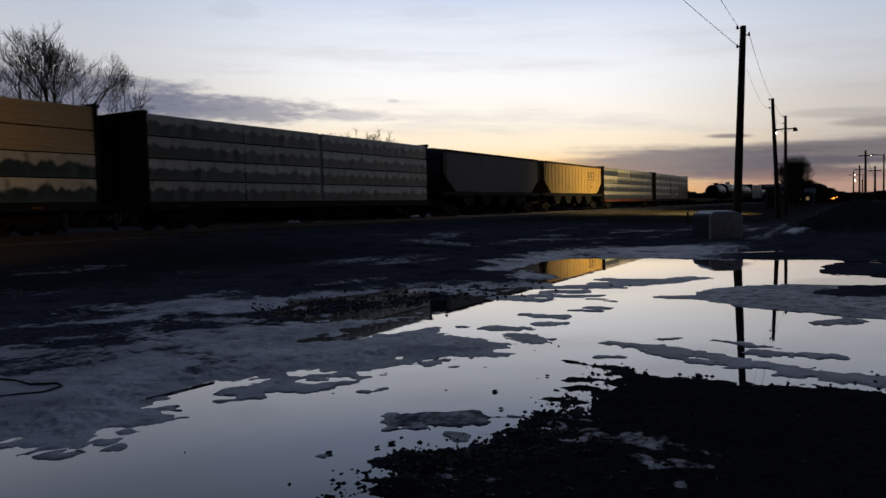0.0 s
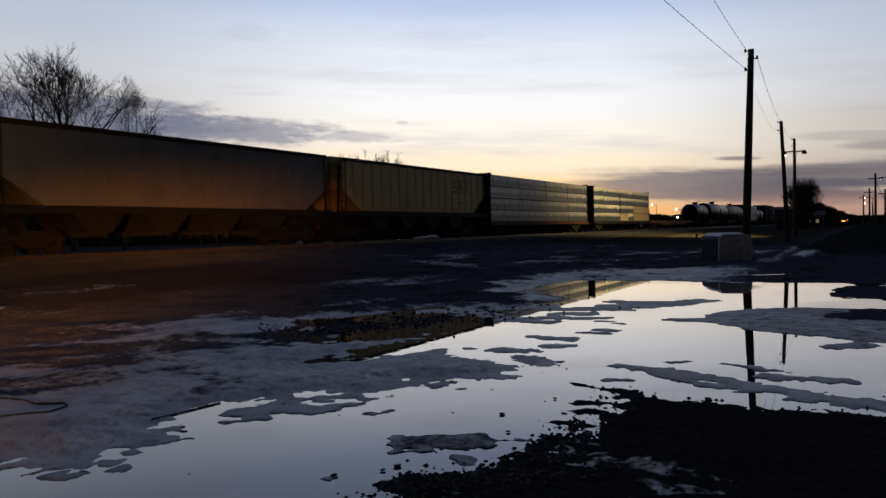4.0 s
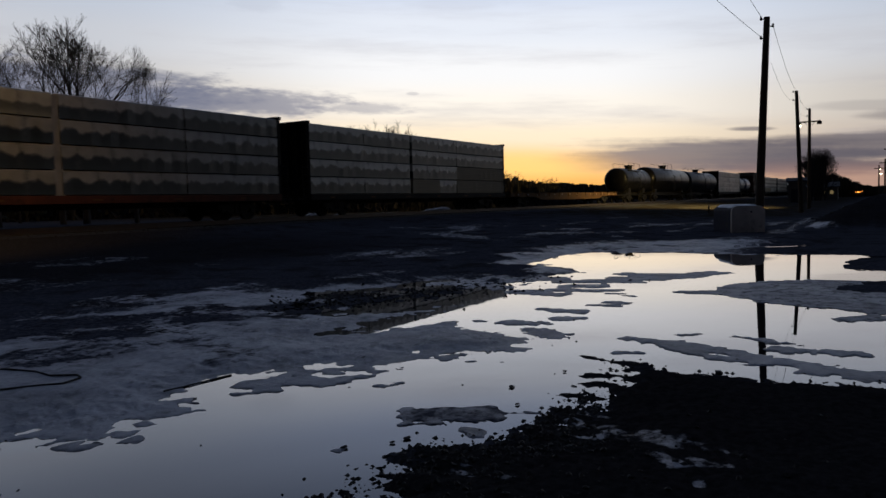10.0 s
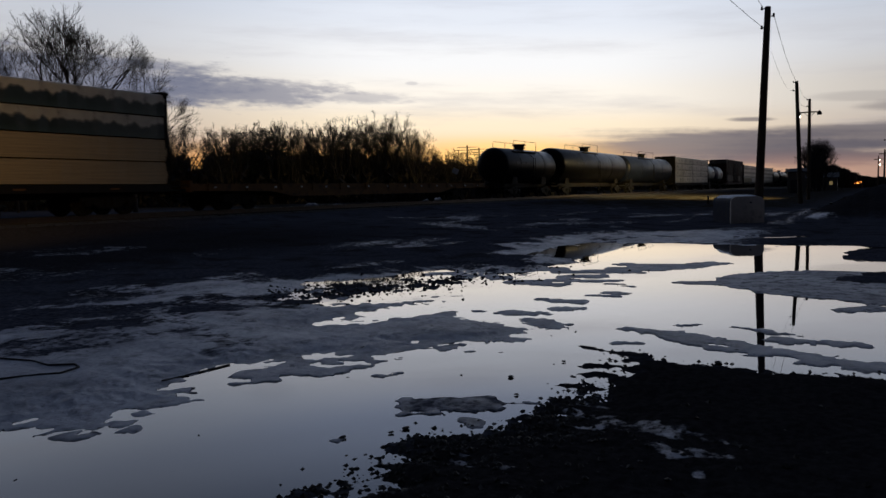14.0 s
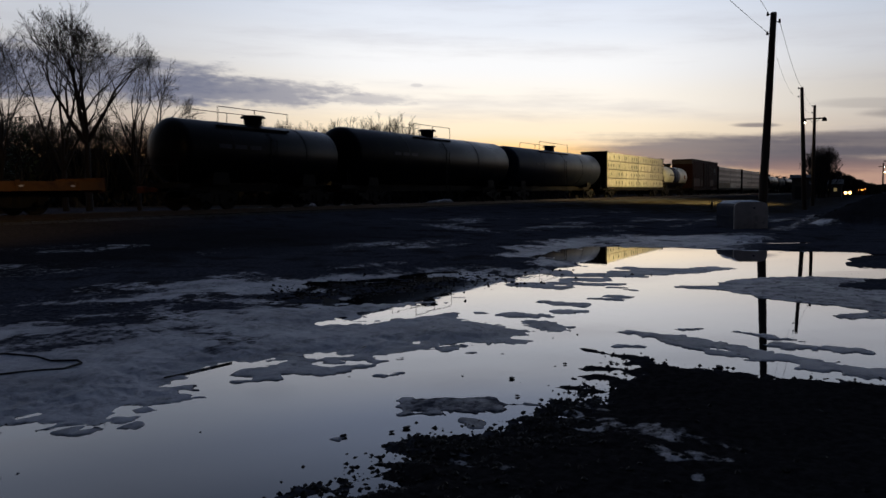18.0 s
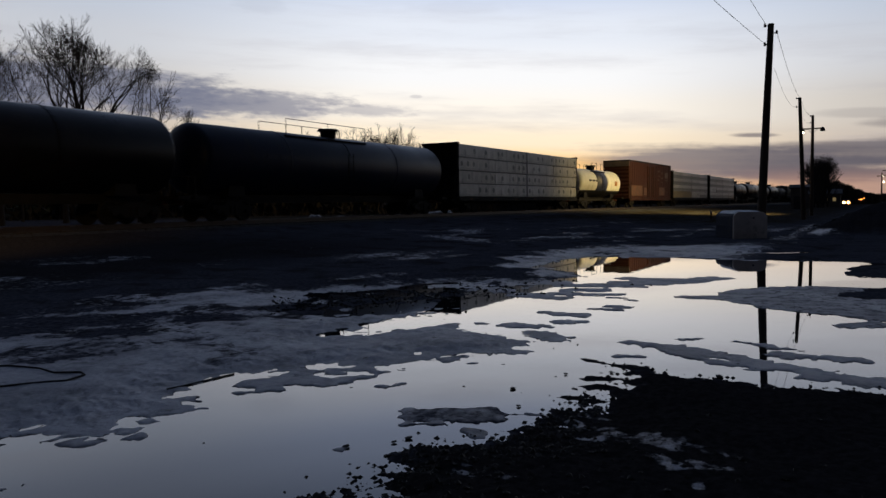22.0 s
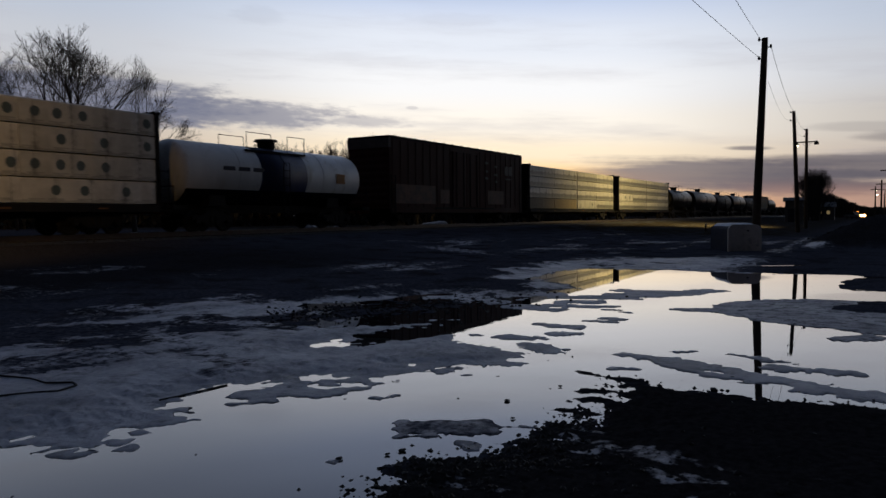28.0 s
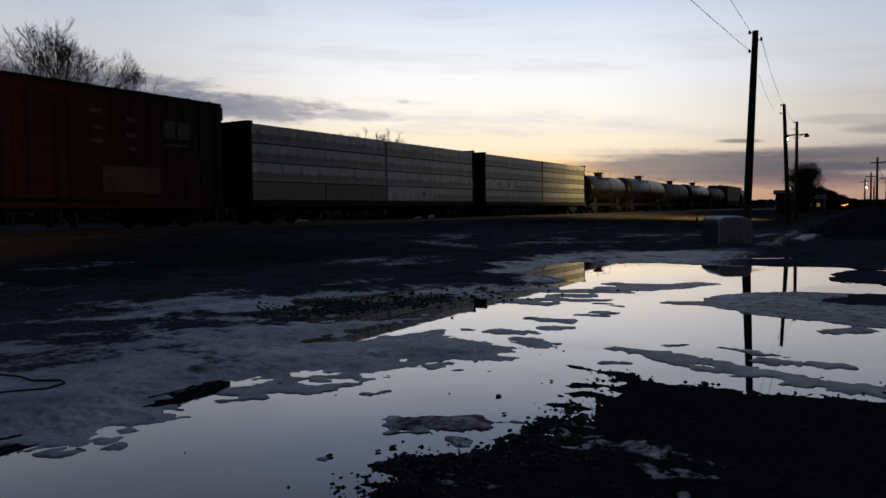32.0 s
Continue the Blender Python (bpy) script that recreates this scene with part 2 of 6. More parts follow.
def wrap_material(name, top, low, split, wave, marks=0.0):
    """Printed lumber wrap: a pale upper part over a dark scalloped band, creased film; local z 0..1 from the foot of the bundle."""
    m = bpy.data.materials.new(name)
    m.use_nodes = True
    g = Nodes(m.node_tree)
    co = g.add("ShaderNodeTexCoord").outputs["Object"]
    sep = g.add("ShaderNodeSeparateXYZ")
    g.link(co, sep.inputs[0])
    x, y, z = sep.outputs
    rnd = g.add("ShaderNodeObjectInfo").outputs["Random"]
    drift = g.noise(g.xyz(x, rnd, 0.0), 0.9, 3.0, 0.6)
    sway = g.math("SINE", g.math("ADD", g.math("MULTIPLY", x, 3.3), g.math("ADD", g.math("MULTIPLY", rnd, 6.28), g.math("MULTIPLY", drift, 5.0))))
    sway = g.math("MULTIPLY", g.math("MULTIPLY", g.math("POWER", g.math("ABSOLUTE", sway), 0.6), wave), g.span(g.noise(g.xyz(x, rnd, 4.0), 1.7, 2.0, 0.5), 0.3, 0.65, 0.15, 1.5))
    rag = g.math("MULTIPLY", g.math("SUBTRACT", g.noise(co, 3.0, 5.0, 0.6), 0.5), 0.22)
    line = g.math("ADD", g.math("ADD", sway, rag), split)
    band = g.span(g.math("SUBTRACT", line, z), -0.05, 0.05)
    soil = g.noise(co, 1.1, 6.0, 0.65)
    pale = g.mix(g.span(soil, 0.35, 0.7), top, tuple(c * 0.72 for c in top))
    under = g.mix(g.span(g.math("ADD", z, rag), 0.30, 0.02), tuple(c * 0.65 for c in low), tuple(c * 1.3 for c in low))
    col = g.mix(band, pale, under)
    col = g.mix(g.math("MULTIPLY", g.span(g.math("ABSOLUTE", g.math("SUBTRACT", line, z)), 0.09, 0.02), 0.6), col, tuple(c * 0.4 for c in low))
    if marks:
        row = g.math("ADD", g.math("MULTIPLY", rnd, 40.0), 0.3)
        cell = g.math("FLOOR", g.math("MULTIPLY", x, 1.1))
        white = g.add("ShaderNodeTexWhiteNoise")
        white.noise_dimensions = "2D"
        g.link(g.xyz(cell, row, 0.0), white.inputs["Vector"])
        chance = g.add("ShaderNodeSeparateColor")
        g.link(white.outputs["Color"], chance.inputs[0])
        slip = g.math("MULTIPLY", g.math("SUBTRACT", chance.outputs[1], 0.5), 0.35)
        gx = g.math("ABSOLUTE", g.math("SUBTRACT", g.math("SUBTRACT", g.math("FRACT", g.math("MULTIPLY", x, 1.1)), 0.5), slip))
        gz = g.math("DIVIDE", g.math("SUBTRACT", z, 0.47), 0.19)
        ex = g.math("DIVIDE", gx, 0.20)
        arch = g.math("SQRT", g.math("ADD", g.math("MULTIPLY", ex, ex), g.math("MULTIPLY", gz, gz)))
        dot = g.span(g.math("ADD", arch, g.math("MULTIPLY", rag, 2.0)), 1.08, 0.88)
        dot = g.math("MULTIPLY", dot, g.math("GREATER_THAN", chance.outputs[0], 0.45))
        thin = g.math("MULTIPLY", g.span(gx, 0.34, 0.32), g.span(g.math("ABSOLUTE", g.math("SUBTRACT", z, 0.16)), 0.035, 0.02))
        ink = g.math("MULTIPLY", g.math("MAXIMUM", dot, g.math("MULTIPLY", thin, 0.35)), marks)
        col = g.mix(ink, col, (0.02, 0.05, 0.05))
    col = g.mix(1.0, col, g.ramp(rnd, ((0.0, (0.78, 0.78, 0.76)), (1.0, (1.06, 1.06, 1.06)))), "MULTIPLY")
    # steel straps with dark smudges beside them
    turn = g.math("ABSOLUTE", g.math("SUBTRACT", g.math("FRACT", g.math("ADD", g.math("MULTIPLY", x, 0.72), rnd)), 0.5))
    col = g.mix(g.math("MULTIPLY", g.span(turn, 0.022, 0.012), 0.35), col, (0.03, 0.03, 0.03))
    smudge = g.math("MULTIPLY", g.span(turn, 0.16, 0.0), g.span(g.noise(co, 2.3, 5.0, 0.7), 0.42, 0.66))
    col = g.mix(g.math("MULTIPLY", smudge, 0.6), col, (0.05, 0.05, 0.05))
    b = g.add("ShaderNodeBsdfPrincipled", Roughness=0.42)
    g.put(b.inputs["Base Color"], col)
    mp = g.add("ShaderNodeMapping")
    mp.inputs["Scale"].default_value = (0.8, 1.0, 0.7)
    g.link(co, mp.inputs[0])
    n = g.add("ShaderNodeBump", Strength=0.3, Distance=0.03)
    g.link(g.noise(mp.outputs[0], 5.0, 5.0, 0.6, 0.6), n.inputs["Height"])
    g.link(n.outputs[0], b.inputs["Normal"])
    out = g.add("ShaderNodeOutputMaterial")
    g.link(b.outputs[0], out.inputs[0])
    return m


M = {
    "dunnage": material("grey_dunnage", (0.22, 0.22, 0.23), 0.7),
    "steel": material("dark_steel", (0.010, 0.0095, 0.0095), 0.7, 0.0, dirt=(0.017, 0.013, 0.010), spec=0.1),
    "rail": material("worn_rail", (0.05, 0.04, 0.035), 0.5, 0.5, dirt=(0.06, 0.03, 0.018)),
    "rust": material("rusty_sill", (0.075, 0.024, 0.014), 0.8, dirt=(0.03, 0.016, 0.012), spec=0.2),
    "yellow": material("faded_yellow_paint", (0.11, 0.055, 0.02), 0.75, spec=0.15, dirt=(0.04, 0.025, 0.018)),
    "hopper": material("dusty_hopper_paint", (0.44, 0.285, 0.095), 0.65, dirt=(0.25, 0.17, 0.07), scale=3.0, stretch=(1, 1, 0.4)),
    "hopper_dark": material("dull_grey_hopper_paint", (0.100, 0.094, 0.090), 0.65, dirt=(0.065, 0.058, 0.052), scale=3.0, stretch=(1, 1, 0.4)),
    "black": material("black_tank_paint", (0.0045, 0.0045, 0.0065), 0.36, dirt=(0.009, 0.009, 0.009), scale=2.0, spec=0.09),
    "grey_tank": material("grey_tank_paint", (0.008, 0.012, 0.030), 0.45, dirt=(0.014, 0.016, 0.022), scale=2.0, spec=0.16),
    "dull_tank": material("dull_tank_paint", (0.035, 0.033, 0.031), 0.6, dirt=(0.03, 0.027, 0.024), scale=2.0, spec=0.15),
    "white_tank": material("white_tank_paint", (0.62, 0.62, 0.60), 0.4, dirt=(0.40, 0.37, 0.31), scale=2.0, stretch=(1, 1, 0.5)),
    "blue": material("blue_band_paint", (0.008, 0.014, 0.055), 0.5, dirt=(0.02, 0.02, 0.03)),
    "boxcar": material("oxide_red_boxcar_paint", (0.038, 0.0135, 0.010), 0.7, spec=0.15, dirt=(0.027, 0.013, 0.010), scale=3.0, stretch=(1, 1, 0.35)),
    "faded": material("faded_marking", (0.075, 0.062, 0.058), 0.7, dirt=(0.04, 0.022, 0.018), scale=9.0),
    "patch": material("worn_pale_paint", (0.085, 0.042, 0.028), 0.7, vary=0.5, dirt=(0.027, 0.013, 0.010), scale=9.0),
    "white": material("white_marking", (0.62, 0.62, 0.60), 0.6, dirt=(0.35, 0.32, 0.28)),
    "orange": material("placard_orange", (0.36, 0.15, 0.025), 0.6),
    "wood_load": material("bare_lumber", (0.31, 0.25, 0.16), 0.75, stretch=(0.2, 1, 8), scale=9.0, grain=24.0, each=0.15),
    "ties": material("creosoted_tie", (0.035, 0.028, 0.022), 0.85),
    "ballast": material("ballast_stone", (0.04, 0.038, 0.036), 0.9, vary=0.5, scale=30.0, grain=18.0, bump=0.8),
    "pole": material("weathered_pole_wood", (0.075, 0.055, 0.04), 0.9, spec=0.15, stretch=(6, 6, 0.5), vary=0.4),
    "bark": material("bare_bark", (0.028, 0.024, 0.022), 0.9, vary=0.4),
    "twig": material("bare_twig", (0.035, 0.028, 0.024), 0.9),
    "needle": material("dark_needles", (0.018, 0.028, 0.016), 0.8, vary=0.5),
    "bin": material("beige_end_panel", (0.60, 0.54, 0.48), 0.85, spec=0.05, dirt=(0.36, 0.31, 0.26), scale=5.0),
    "bin_side": material("dark_blue_box_side", (0.025, 0.03, 0.05), 0.8, dirt=(0.045, 0.045, 0.05), scale=5.0, spec=0.08),
    "snow": material("old_snow", (0.60, 0.62, 0.66), 0.75, vary=0.2, bump=0.5, dirt=(0.38, 0.38, 0.38)),
    "stone": material("wet_stone", (0.030, 0.027, 0.025), 0.75, spec=0.15, vary=0.5, pieces=0.9),
    "brush": material("dry_brush", (0.026, 0.021, 0.018), 0.9, vary=0.5),
    "grass": material("dead_grass", (0.22, 0.17, 0.08), 0.9, vary=0.4),
    "wire": material("wire", (0.02, 0.02, 0.02), 0.6, bump=0),
    "wall": material("dim_wall_siding", (0.12, 0.11, 0.10), 0.8, stretch=(1, 1, 6)),
    "chord": material("grimy_brown_chord", (0.030, 0.020, 0.016), 0.8, spec=0.15),
    "roof": material("dark_roof", (0.04, 0.04, 0.045), 0.9),
    "tyre": material("tyre_rubber", (0.02, 0.02, 0.02), 0.9),
    "car_paint": material("dark_car_paint", (0.05, 0.05, 0.06), 0.3),
    "bulb": glow("lit_bulb", (1.0, 0.80, 0.50), 22.0),
    "headlight": glow("headlight_glow", (1.0, 0.42, 0.13), 16.0),
    "beam": glow("headlamp_glow", (1.0, 0.37, 0.07), 430000.0),
    "tail": glow("amber_glow", (1.0, 0.28, 0.05), 7.0),
    "window_glow": glow("lit_window", (1.0, 0.75, 0.35), 0.14),
    "wrap_wave": wrap_material("scalloped_wrap", (0.47, 0.465, 0.43), (0.018, 0.034, 0.029), 0.38, 0.16),
    "wrap_grey": wrap_material("grey_wrap", (0.32, 0.315, 0.305), (0.016, 0.022, 0.023), 0.37, 0.14),
    "wrap_band": wrap_material("banded_wrap", (0.48, 0.47, 0.42), (0.17, 0.17, 0.14), 0.36, 0.07),
    "wrap_white": wrap_material("white_marked_wrap", (0.60, 0.59, 0.55), (0.50, 0.50, 0.46), 0.05, 0.02, 0.9),
}

# ---- ground, puddle and track bed ----
def value_noise(x, y, seed):
    """Smooth lattice noise in -1..1 for arrays of places."""
    def grid(i, j):
        h = (i.astype(np.int64) * 374761393 + j.astype(np.int64) * 668265263 + seed * 974634277) & 0x7FFFFFFF
        h = ((h ^ (h >> 13)) * 1274126177) & 0x7FFFFFFF
        return ((h ^ (h >> 16)) & 0xFFFF) / 32767.5 - 1
    i, j = np.floor(x), np.floor(y)
    u, v = x - i, y - j
    u, v = u * u * (3 - 2 * u), v * v * (3 - 2 * v)
    a = grid(i, j) * (1 - u) + grid(i + 1, j) * u
    b = grid(i, j + 1) * (1 - u) + grid(i + 1, j + 1) * u
    return a * (1 - v) + b * v


def fbm(x, y, size, seed, octaves=4):
    total, amp, norm = 0, 1.0, 0.0
    for k in range(octaves):
        total = total + amp * value_noise(x / size * 2 ** k + 17.3 * k, y / size * 2 ** k - 9.1 * k, seed + k)
        norm += amp
        amp *= 0.5
    return total / norm


def smooth(a, b, x):
    t = np.clip((x - a) / (b - a), 0, 1)
    return t * t * (3 - 2 * t)


# the water as seen past its bank, the near bank, and tapered pieces of thin grey ice: two ends and their half widths
WATERS = ((2.67, 5.37), (2.94, 5.45), (3.22, 5.43), (3.11, 5.17), (3.17, 4.86), (3.37, 4.72), (3.52, 4.98), (3.74, 5.00), (4.06, 4.85), (4.18, 5.22), (4.38, 5.32),
        (4.97, 5.42), (5.16, 5.22), (5.65, 4.92), (5.87, 4.69), (5.84, 4.38), (6.20, 4.23), (6.58, 4.17), (6.82, 3.93), (7.08, 3.66), (7.61, 3.38), (7.84, 3.71),
        (8.20, 4.31), (8.57, 5.01), (7.91, 5.40), (7.50, 5.73), (6.97, 5.97), (7.66, 6.10), (8.15, 6.11), (8.76, 5.96), (9.64, 5.69), (9.07, 6.17), (8.40, 7.11),
        (9.45, 8.27), (10.56, 9.20), (11.30, 8.46), (13.21, 7.81), (12.94, 6.67), (13.36, 6.13), (14.72, 6.04), (15.58, 5.60), (16.53, 6.56), (17.08, 7.72), (18.76, 7.86),
        (20.57, 7.82), (21.51, 7.29), (21.39, 6.23), (21.69, 5.39), (21.44, 4.17), (21.53, 3.33), (21.76, -0.07), (21.05, -1.56), (21.37, -5.68), (-7.66, -5.68),
        (-10.53, 6.39))
BANK = ((2.62, 2.50), (3.06, 2.52), (3.42, 2.50), (3.74, 2.48), (4.10, 2.44), (4.30, 2.20), (4.51, 2.01), (4.78, 1.96), (5.14, 1.95), (5.46, 1.89), (5.86, 1.96), (6.19, 1.92), (6.59, 1.97), (7.00, 2.03), (7.00, 1.87), (6.88, 1.55), (6.89, 0.93), (6.98, 0.03),
        (7.28, -0.90), (6.70, -5.68), (-1.91, -5.68), (-2.35, 1.63))
NEAR_FLOES = ((4.80, 4.92, 5.20, 4.63, 0.157, 0.207), (4.58, 4.78, 4.80, 4.57, 0.083, 0.104), (5.29, 4.85, 5.83, 4.45, 0.147, 0.128), (5.15, 4.45, 5.24, 4.26, 0.066, 0.087),
        (5.26, 4.28, 5.55, 4.16, 0.109, 0.068), (5.33, 3.82, 5.43, 3.73, 0.082, 0.062), (5.78, 4.17, 5.86, 4.13, 0.072, 0.049), (5.95, 4.01, 5.96, 3.99, 0.049, 0.049),
        (6.63, 4.15, 6.73, 4.09, 0.116, 0.088), (6.56, 3.91, 6.74, 3.81, 0.111, 0.085), (6.84, 4.01, 7.05, 3.79, 0.060, 0.061), (3.80, 3.06, 3.85, 3.03, 0.056, 0.046),
        (4.71, 3.06, 4.93, 2.64, 0.165, 0.223), (4.96, 2.66, 5.15, 2.23, 0.120, 0.045), (4.45, 2.99, 4.61, 2.80, 0.027, 0.055), (4.52, 2.52, 4.52, 2.44, 0.063, 0.075))
EDGE_FLOES = ((3.20, 5.24, 3.46, 4.92, 0.143, 0.086), (3.18, 5.05, 3.33, 4.87, 0.085, 0.066), (3.47, 5.37, 3.96, 4.84, 0.194, 0.130), (3.16, 5.95, 3.36, 5.48, 0.215, 0.157),
        (2.92, 5.54, 2.97, 5.44, 0.130, 0.073), (3.56, 4.77, 3.64, 4.68, 0.050, 0.033), (7.69, 4.50, 7.73, 3.77, 0.527, 0.281), (7.73, 3.77, 7.60, 3.42, 0.281, 0.066))
OPEN_FLOES = ((8.91, 4.22, 8.89, 3.96, 0.18, 0.18), (8.43, 3.73, 8.18, 3.36, 0.20, 0.19), (8.95, 3.83, 8.95, 3.73, 0.07, 0.07), (8.77, 4.73, 8.78, 4.60, 0.09, 0.09),
        (8.29, 4.00, 8.32, 3.94, 0.06, 0.06), (8.27, 3.34, 8.33, 3.22, 0.08, 0.08), (9.44, 3.79, 9.45, 3.55, 0.17, 0.19), (10.14, 4.29, 10.08, 3.76, 0.12, 0.22),
        (10.76, 3.82, 10.82, 3.42, 0.06, 0.12), (11.20, 3.61, 11.11, 3.36, 0.13, 0.13), (12.44, 4.37, 12.43, 4.21, 0.25, 0.16), (12.17, 4.02, 12.19, 3.79, 0.12, 0.12),
        (12.02, 3.64, 12.01, 3.49, 0.11, 0.07), (12.95, 4.92, 13.33, 4.51, 0.27, 0.19), (11.86, 5.45, 11.87, 4.66, 0.32, 0.15), (7.29, 3.38, 7.38, 3.29, 0.06, 0.03))
FAR_FLOES = ((11.75, 5.29, 11.73, 4.67, 0.21, 0.20), (12.04, 5.20, 12.43, 4.84, 0.28, 0.30), (12.53, 4.35, 12.64, 4.03, 0.14, 0.22), (12.51, 7.31, 12.34, 6.12, 0.50, 0.31),
        (12.98, 4.84, 13.03, 4.42, 0.24, 0.23), (13.30, 6.85, 14.13, 5.74, 0.45, 0.38), (13.62, 5.30, 14.09, 4.55, 0.27, 0.36), (14.09, 4.55, 13.98, 3.97, 0.36, 0.17),
        (15.42, 4.74, 15.29, 3.65, 0.32, 0.61))
RIGHT_FLOES = ((8.32, 2.52, 8.29, 1.97, 0.11, 0.17), (8.29, 1.97, 7.88, 1.16, 0.17, 0.18), (7.95, 1.95, 7.61, 1.12, 0.10, 0.14), (7.74, 1.14, 7.64, 0.53, 0.15, 0.19),
        (7.52, 0.52, 7.39, -0.13, 0.22, 0.23), (8.96, 1.47, 8.66, 0.77, 0.08, 0.07), (8.35, 0.85, 8.38, 0.19, 0.17, 0.13), (8.80, 2.03, 8.87, 1.89, 0.08, 0.08),
        (12.73, 2.80, 12.93, 2.17, 0.24, 0.33), (12.93, 2.17, 13.46, 1.38, 0.33, 1.13), (13.46, 1.38, 13.52, 0.56, 1.13, 1.91), (13.52, 0.56, 13.27, -0.50, 1.91, 2.09),
        (10.66, 0.43, 10.94, 0.07, 0.16, 0.23), (7.60, 2.33, 7.60, 2.18, 0.06, 0.06), (14.62, 4.54, 14.68, 3.88, 0.33, 0.44), (14.68, 3.88, 16.12, 3.04, 0.44, 0.38))
# crusts of dirty ice on the bank
CRUSTS = ((4.77, 1.87, 4.64, 1.61, 0.04, 0.06), (4.82, 1.57, 4.81, 1.49, 0.05, 0.04), (4.72, 1.43, 4.84, 1.33, 0.07, 0.06), (4.75, 1.34, 4.66, 1.10, 0.09, 0.11),
        (4.72, 1.15, 4.75, 0.95, 0.09, 0.08), (4.72, 1.00, 4.69, 0.81, 0.07, 0.03), (4.43, 1.12, 4.34, 1.01, 0.07, 0.05), (4.46, 0.94, 4.41, 0.77, 0.06, 0.03),
        (3.98, 1.20, 3.96, 1.18, 0.04, 0.03), (4.12, 0.85, 4.12, 0.82, 0.04, 0.03), (3.74, 1.82, 3.74, 1.81, 0.02, 0.02), (3.86, 2.15, 3.88, 2.08, 0.03, 0.02),
        (3.74, 2.12, 3.71, 1.95, 0.07, 0.04), (5.51, 2.14, 5.55, 1.85, 0.08, 0.06), (5.23, 1.88, 5.22, 1.70, 0.04, 0.04), (4.99, 1.90, 4.93, 1.63, 0.05, 0.05))
# ragged tongues of mud along the bank
FINGERS = ((7.18, 2.63, 7.02, 2.04, 0.07, 0.13), (6.80, 2.41, 6.79, 1.97, 0.05, 0.09), (6.52, 2.30, 6.54, 1.87, 0.06, 0.13), (6.16, 2.16, 6.21, 1.90, 0.06, 0.10),
        (5.86, 2.10, 5.90, 1.92, 0.04, 0.07), (5.71, 2.21, 5.73, 1.94, 0.05, 0.10), (5.58, 2.07, 5.55, 1.92, 0.05, 0.10), (5.33, 2.19, 5.24, 2.04, 0.05, 0.10),
        (5.22, 2.07, 5.17, 1.88, 0.10, 0.11), (4.99, 2.12, 4.97, 1.93, 0.03, 0.05), (4.91, 2.02, 4.90, 1.74, 0.05, 0.08), (4.71, 2.08, 4.70, 1.91, 0.05, 0.07),
        (6.85, 1.48, 6.84, 0.95, 0.07, 0.09))
# patches of old snow on the lot
NEAR_PATCHES = ((27.47, 18.69, 29.53, 16.91, 0.75, 1.19), (25.26, 15.24, 23.82, 11.79, 0.95, 0.89), (22.31, 13.53, 22.46, 11.41, 0.16, 0.48), (24.86, 12.31, 25.95, 11.53, 0.58, 0.61),
        (33.96, 14.37, 42.02, 14.23, 0.93, 0.97), (19.73, 14.51, 19.82, 13.94, 0.29, 0.29), (13.23, 9.46, 13.92, 8.65, 0.13, 0.06), (12.10, 9.81, 12.60, 9.57, 0.23, 0.18),
        (19.26, 7.76, 19.58, 7.44, 0.23, 0.22), (26.43, 8.76, 27.41, 8.54, 0.41, 0.43))
FAR_PATCHES = ((23.01, 7.65, 22.50, 7.01, 0.15, 0.15), (30.42, 7.54, 41.26, 7.98, 0.81, 1.00), (44.23, 15.39, 50.69, 13.39, 0.53, 0.68), (26.99, 5.10, 29.45, 1.23, 0.77, 0.68),
        (21.63, 5.78, 26.31, 5.10, 0.38, 0.72), (19.65, 6.39, 23.13, 5.68, 0.23, 0.29), (30.22, 3.34, 50.14, 3.61, 0.73, 0.90), (6.96, 9.57, 7.75, 9.81, 0.09, 0.17),
        (20.50, 9.57, 21.75, 9.22, 0.13, 0.14), (17.35, 9.46, 17.60, 9.11, 0.09, 0.10), (26.86, 19.54, 31.77, 19.37, 0.23, 0.18))
MOUNDS = ((14.5, -0.30, 1.2, 0.75, 141), (18.8, -0.23, 2.0, 1.1, -178))


def blob(x, y, cx, cy, a, b, turn):
    c, s = math.cos(radians(turn)), math.sin(radians(turn))
    u, v = ((x - cx) * c + (y - cy) * s) / a, (-(x - cx) * s + (y - cy) * c) / b
    return (1 - np.sqrt(u * u + v * v)) * min(a, b)


def cone(x, y, xa, ya, xb, yb, wa, wb):
    """How far a place lies inside a tapered bar."""
    dx, dy = xb - xa, yb - ya
    u = np.clip(((x - xa) * dx + (y - ya) * dy) / max(1e-6, dx * dx + dy * dy), 0, 1)
    return wa + (wb - wa) * u - np.hypot(x - xa - u * dx, y - ya - u * dy)


def inside(x, y, corners):
    """Signed distance to an outline, positive inside it."""
    best, hit = np.full_like(x, 1e9), np.zeros(x.shape, bool)
    for (xa, ya), (xb, yb) in zip(corners, corners[1:] + corners[:1]):
        best = np.minimum(best, -cone(x, y, xa, ya, xb, yb, 0, 0))
        cross = (ya > y) != (yb > y)
        hit ^= cross & (x < xa + (y - ya) * (xb - xa) / (yb - ya if yb != ya else 1e-9))
    return np.where(hit, best, -best)


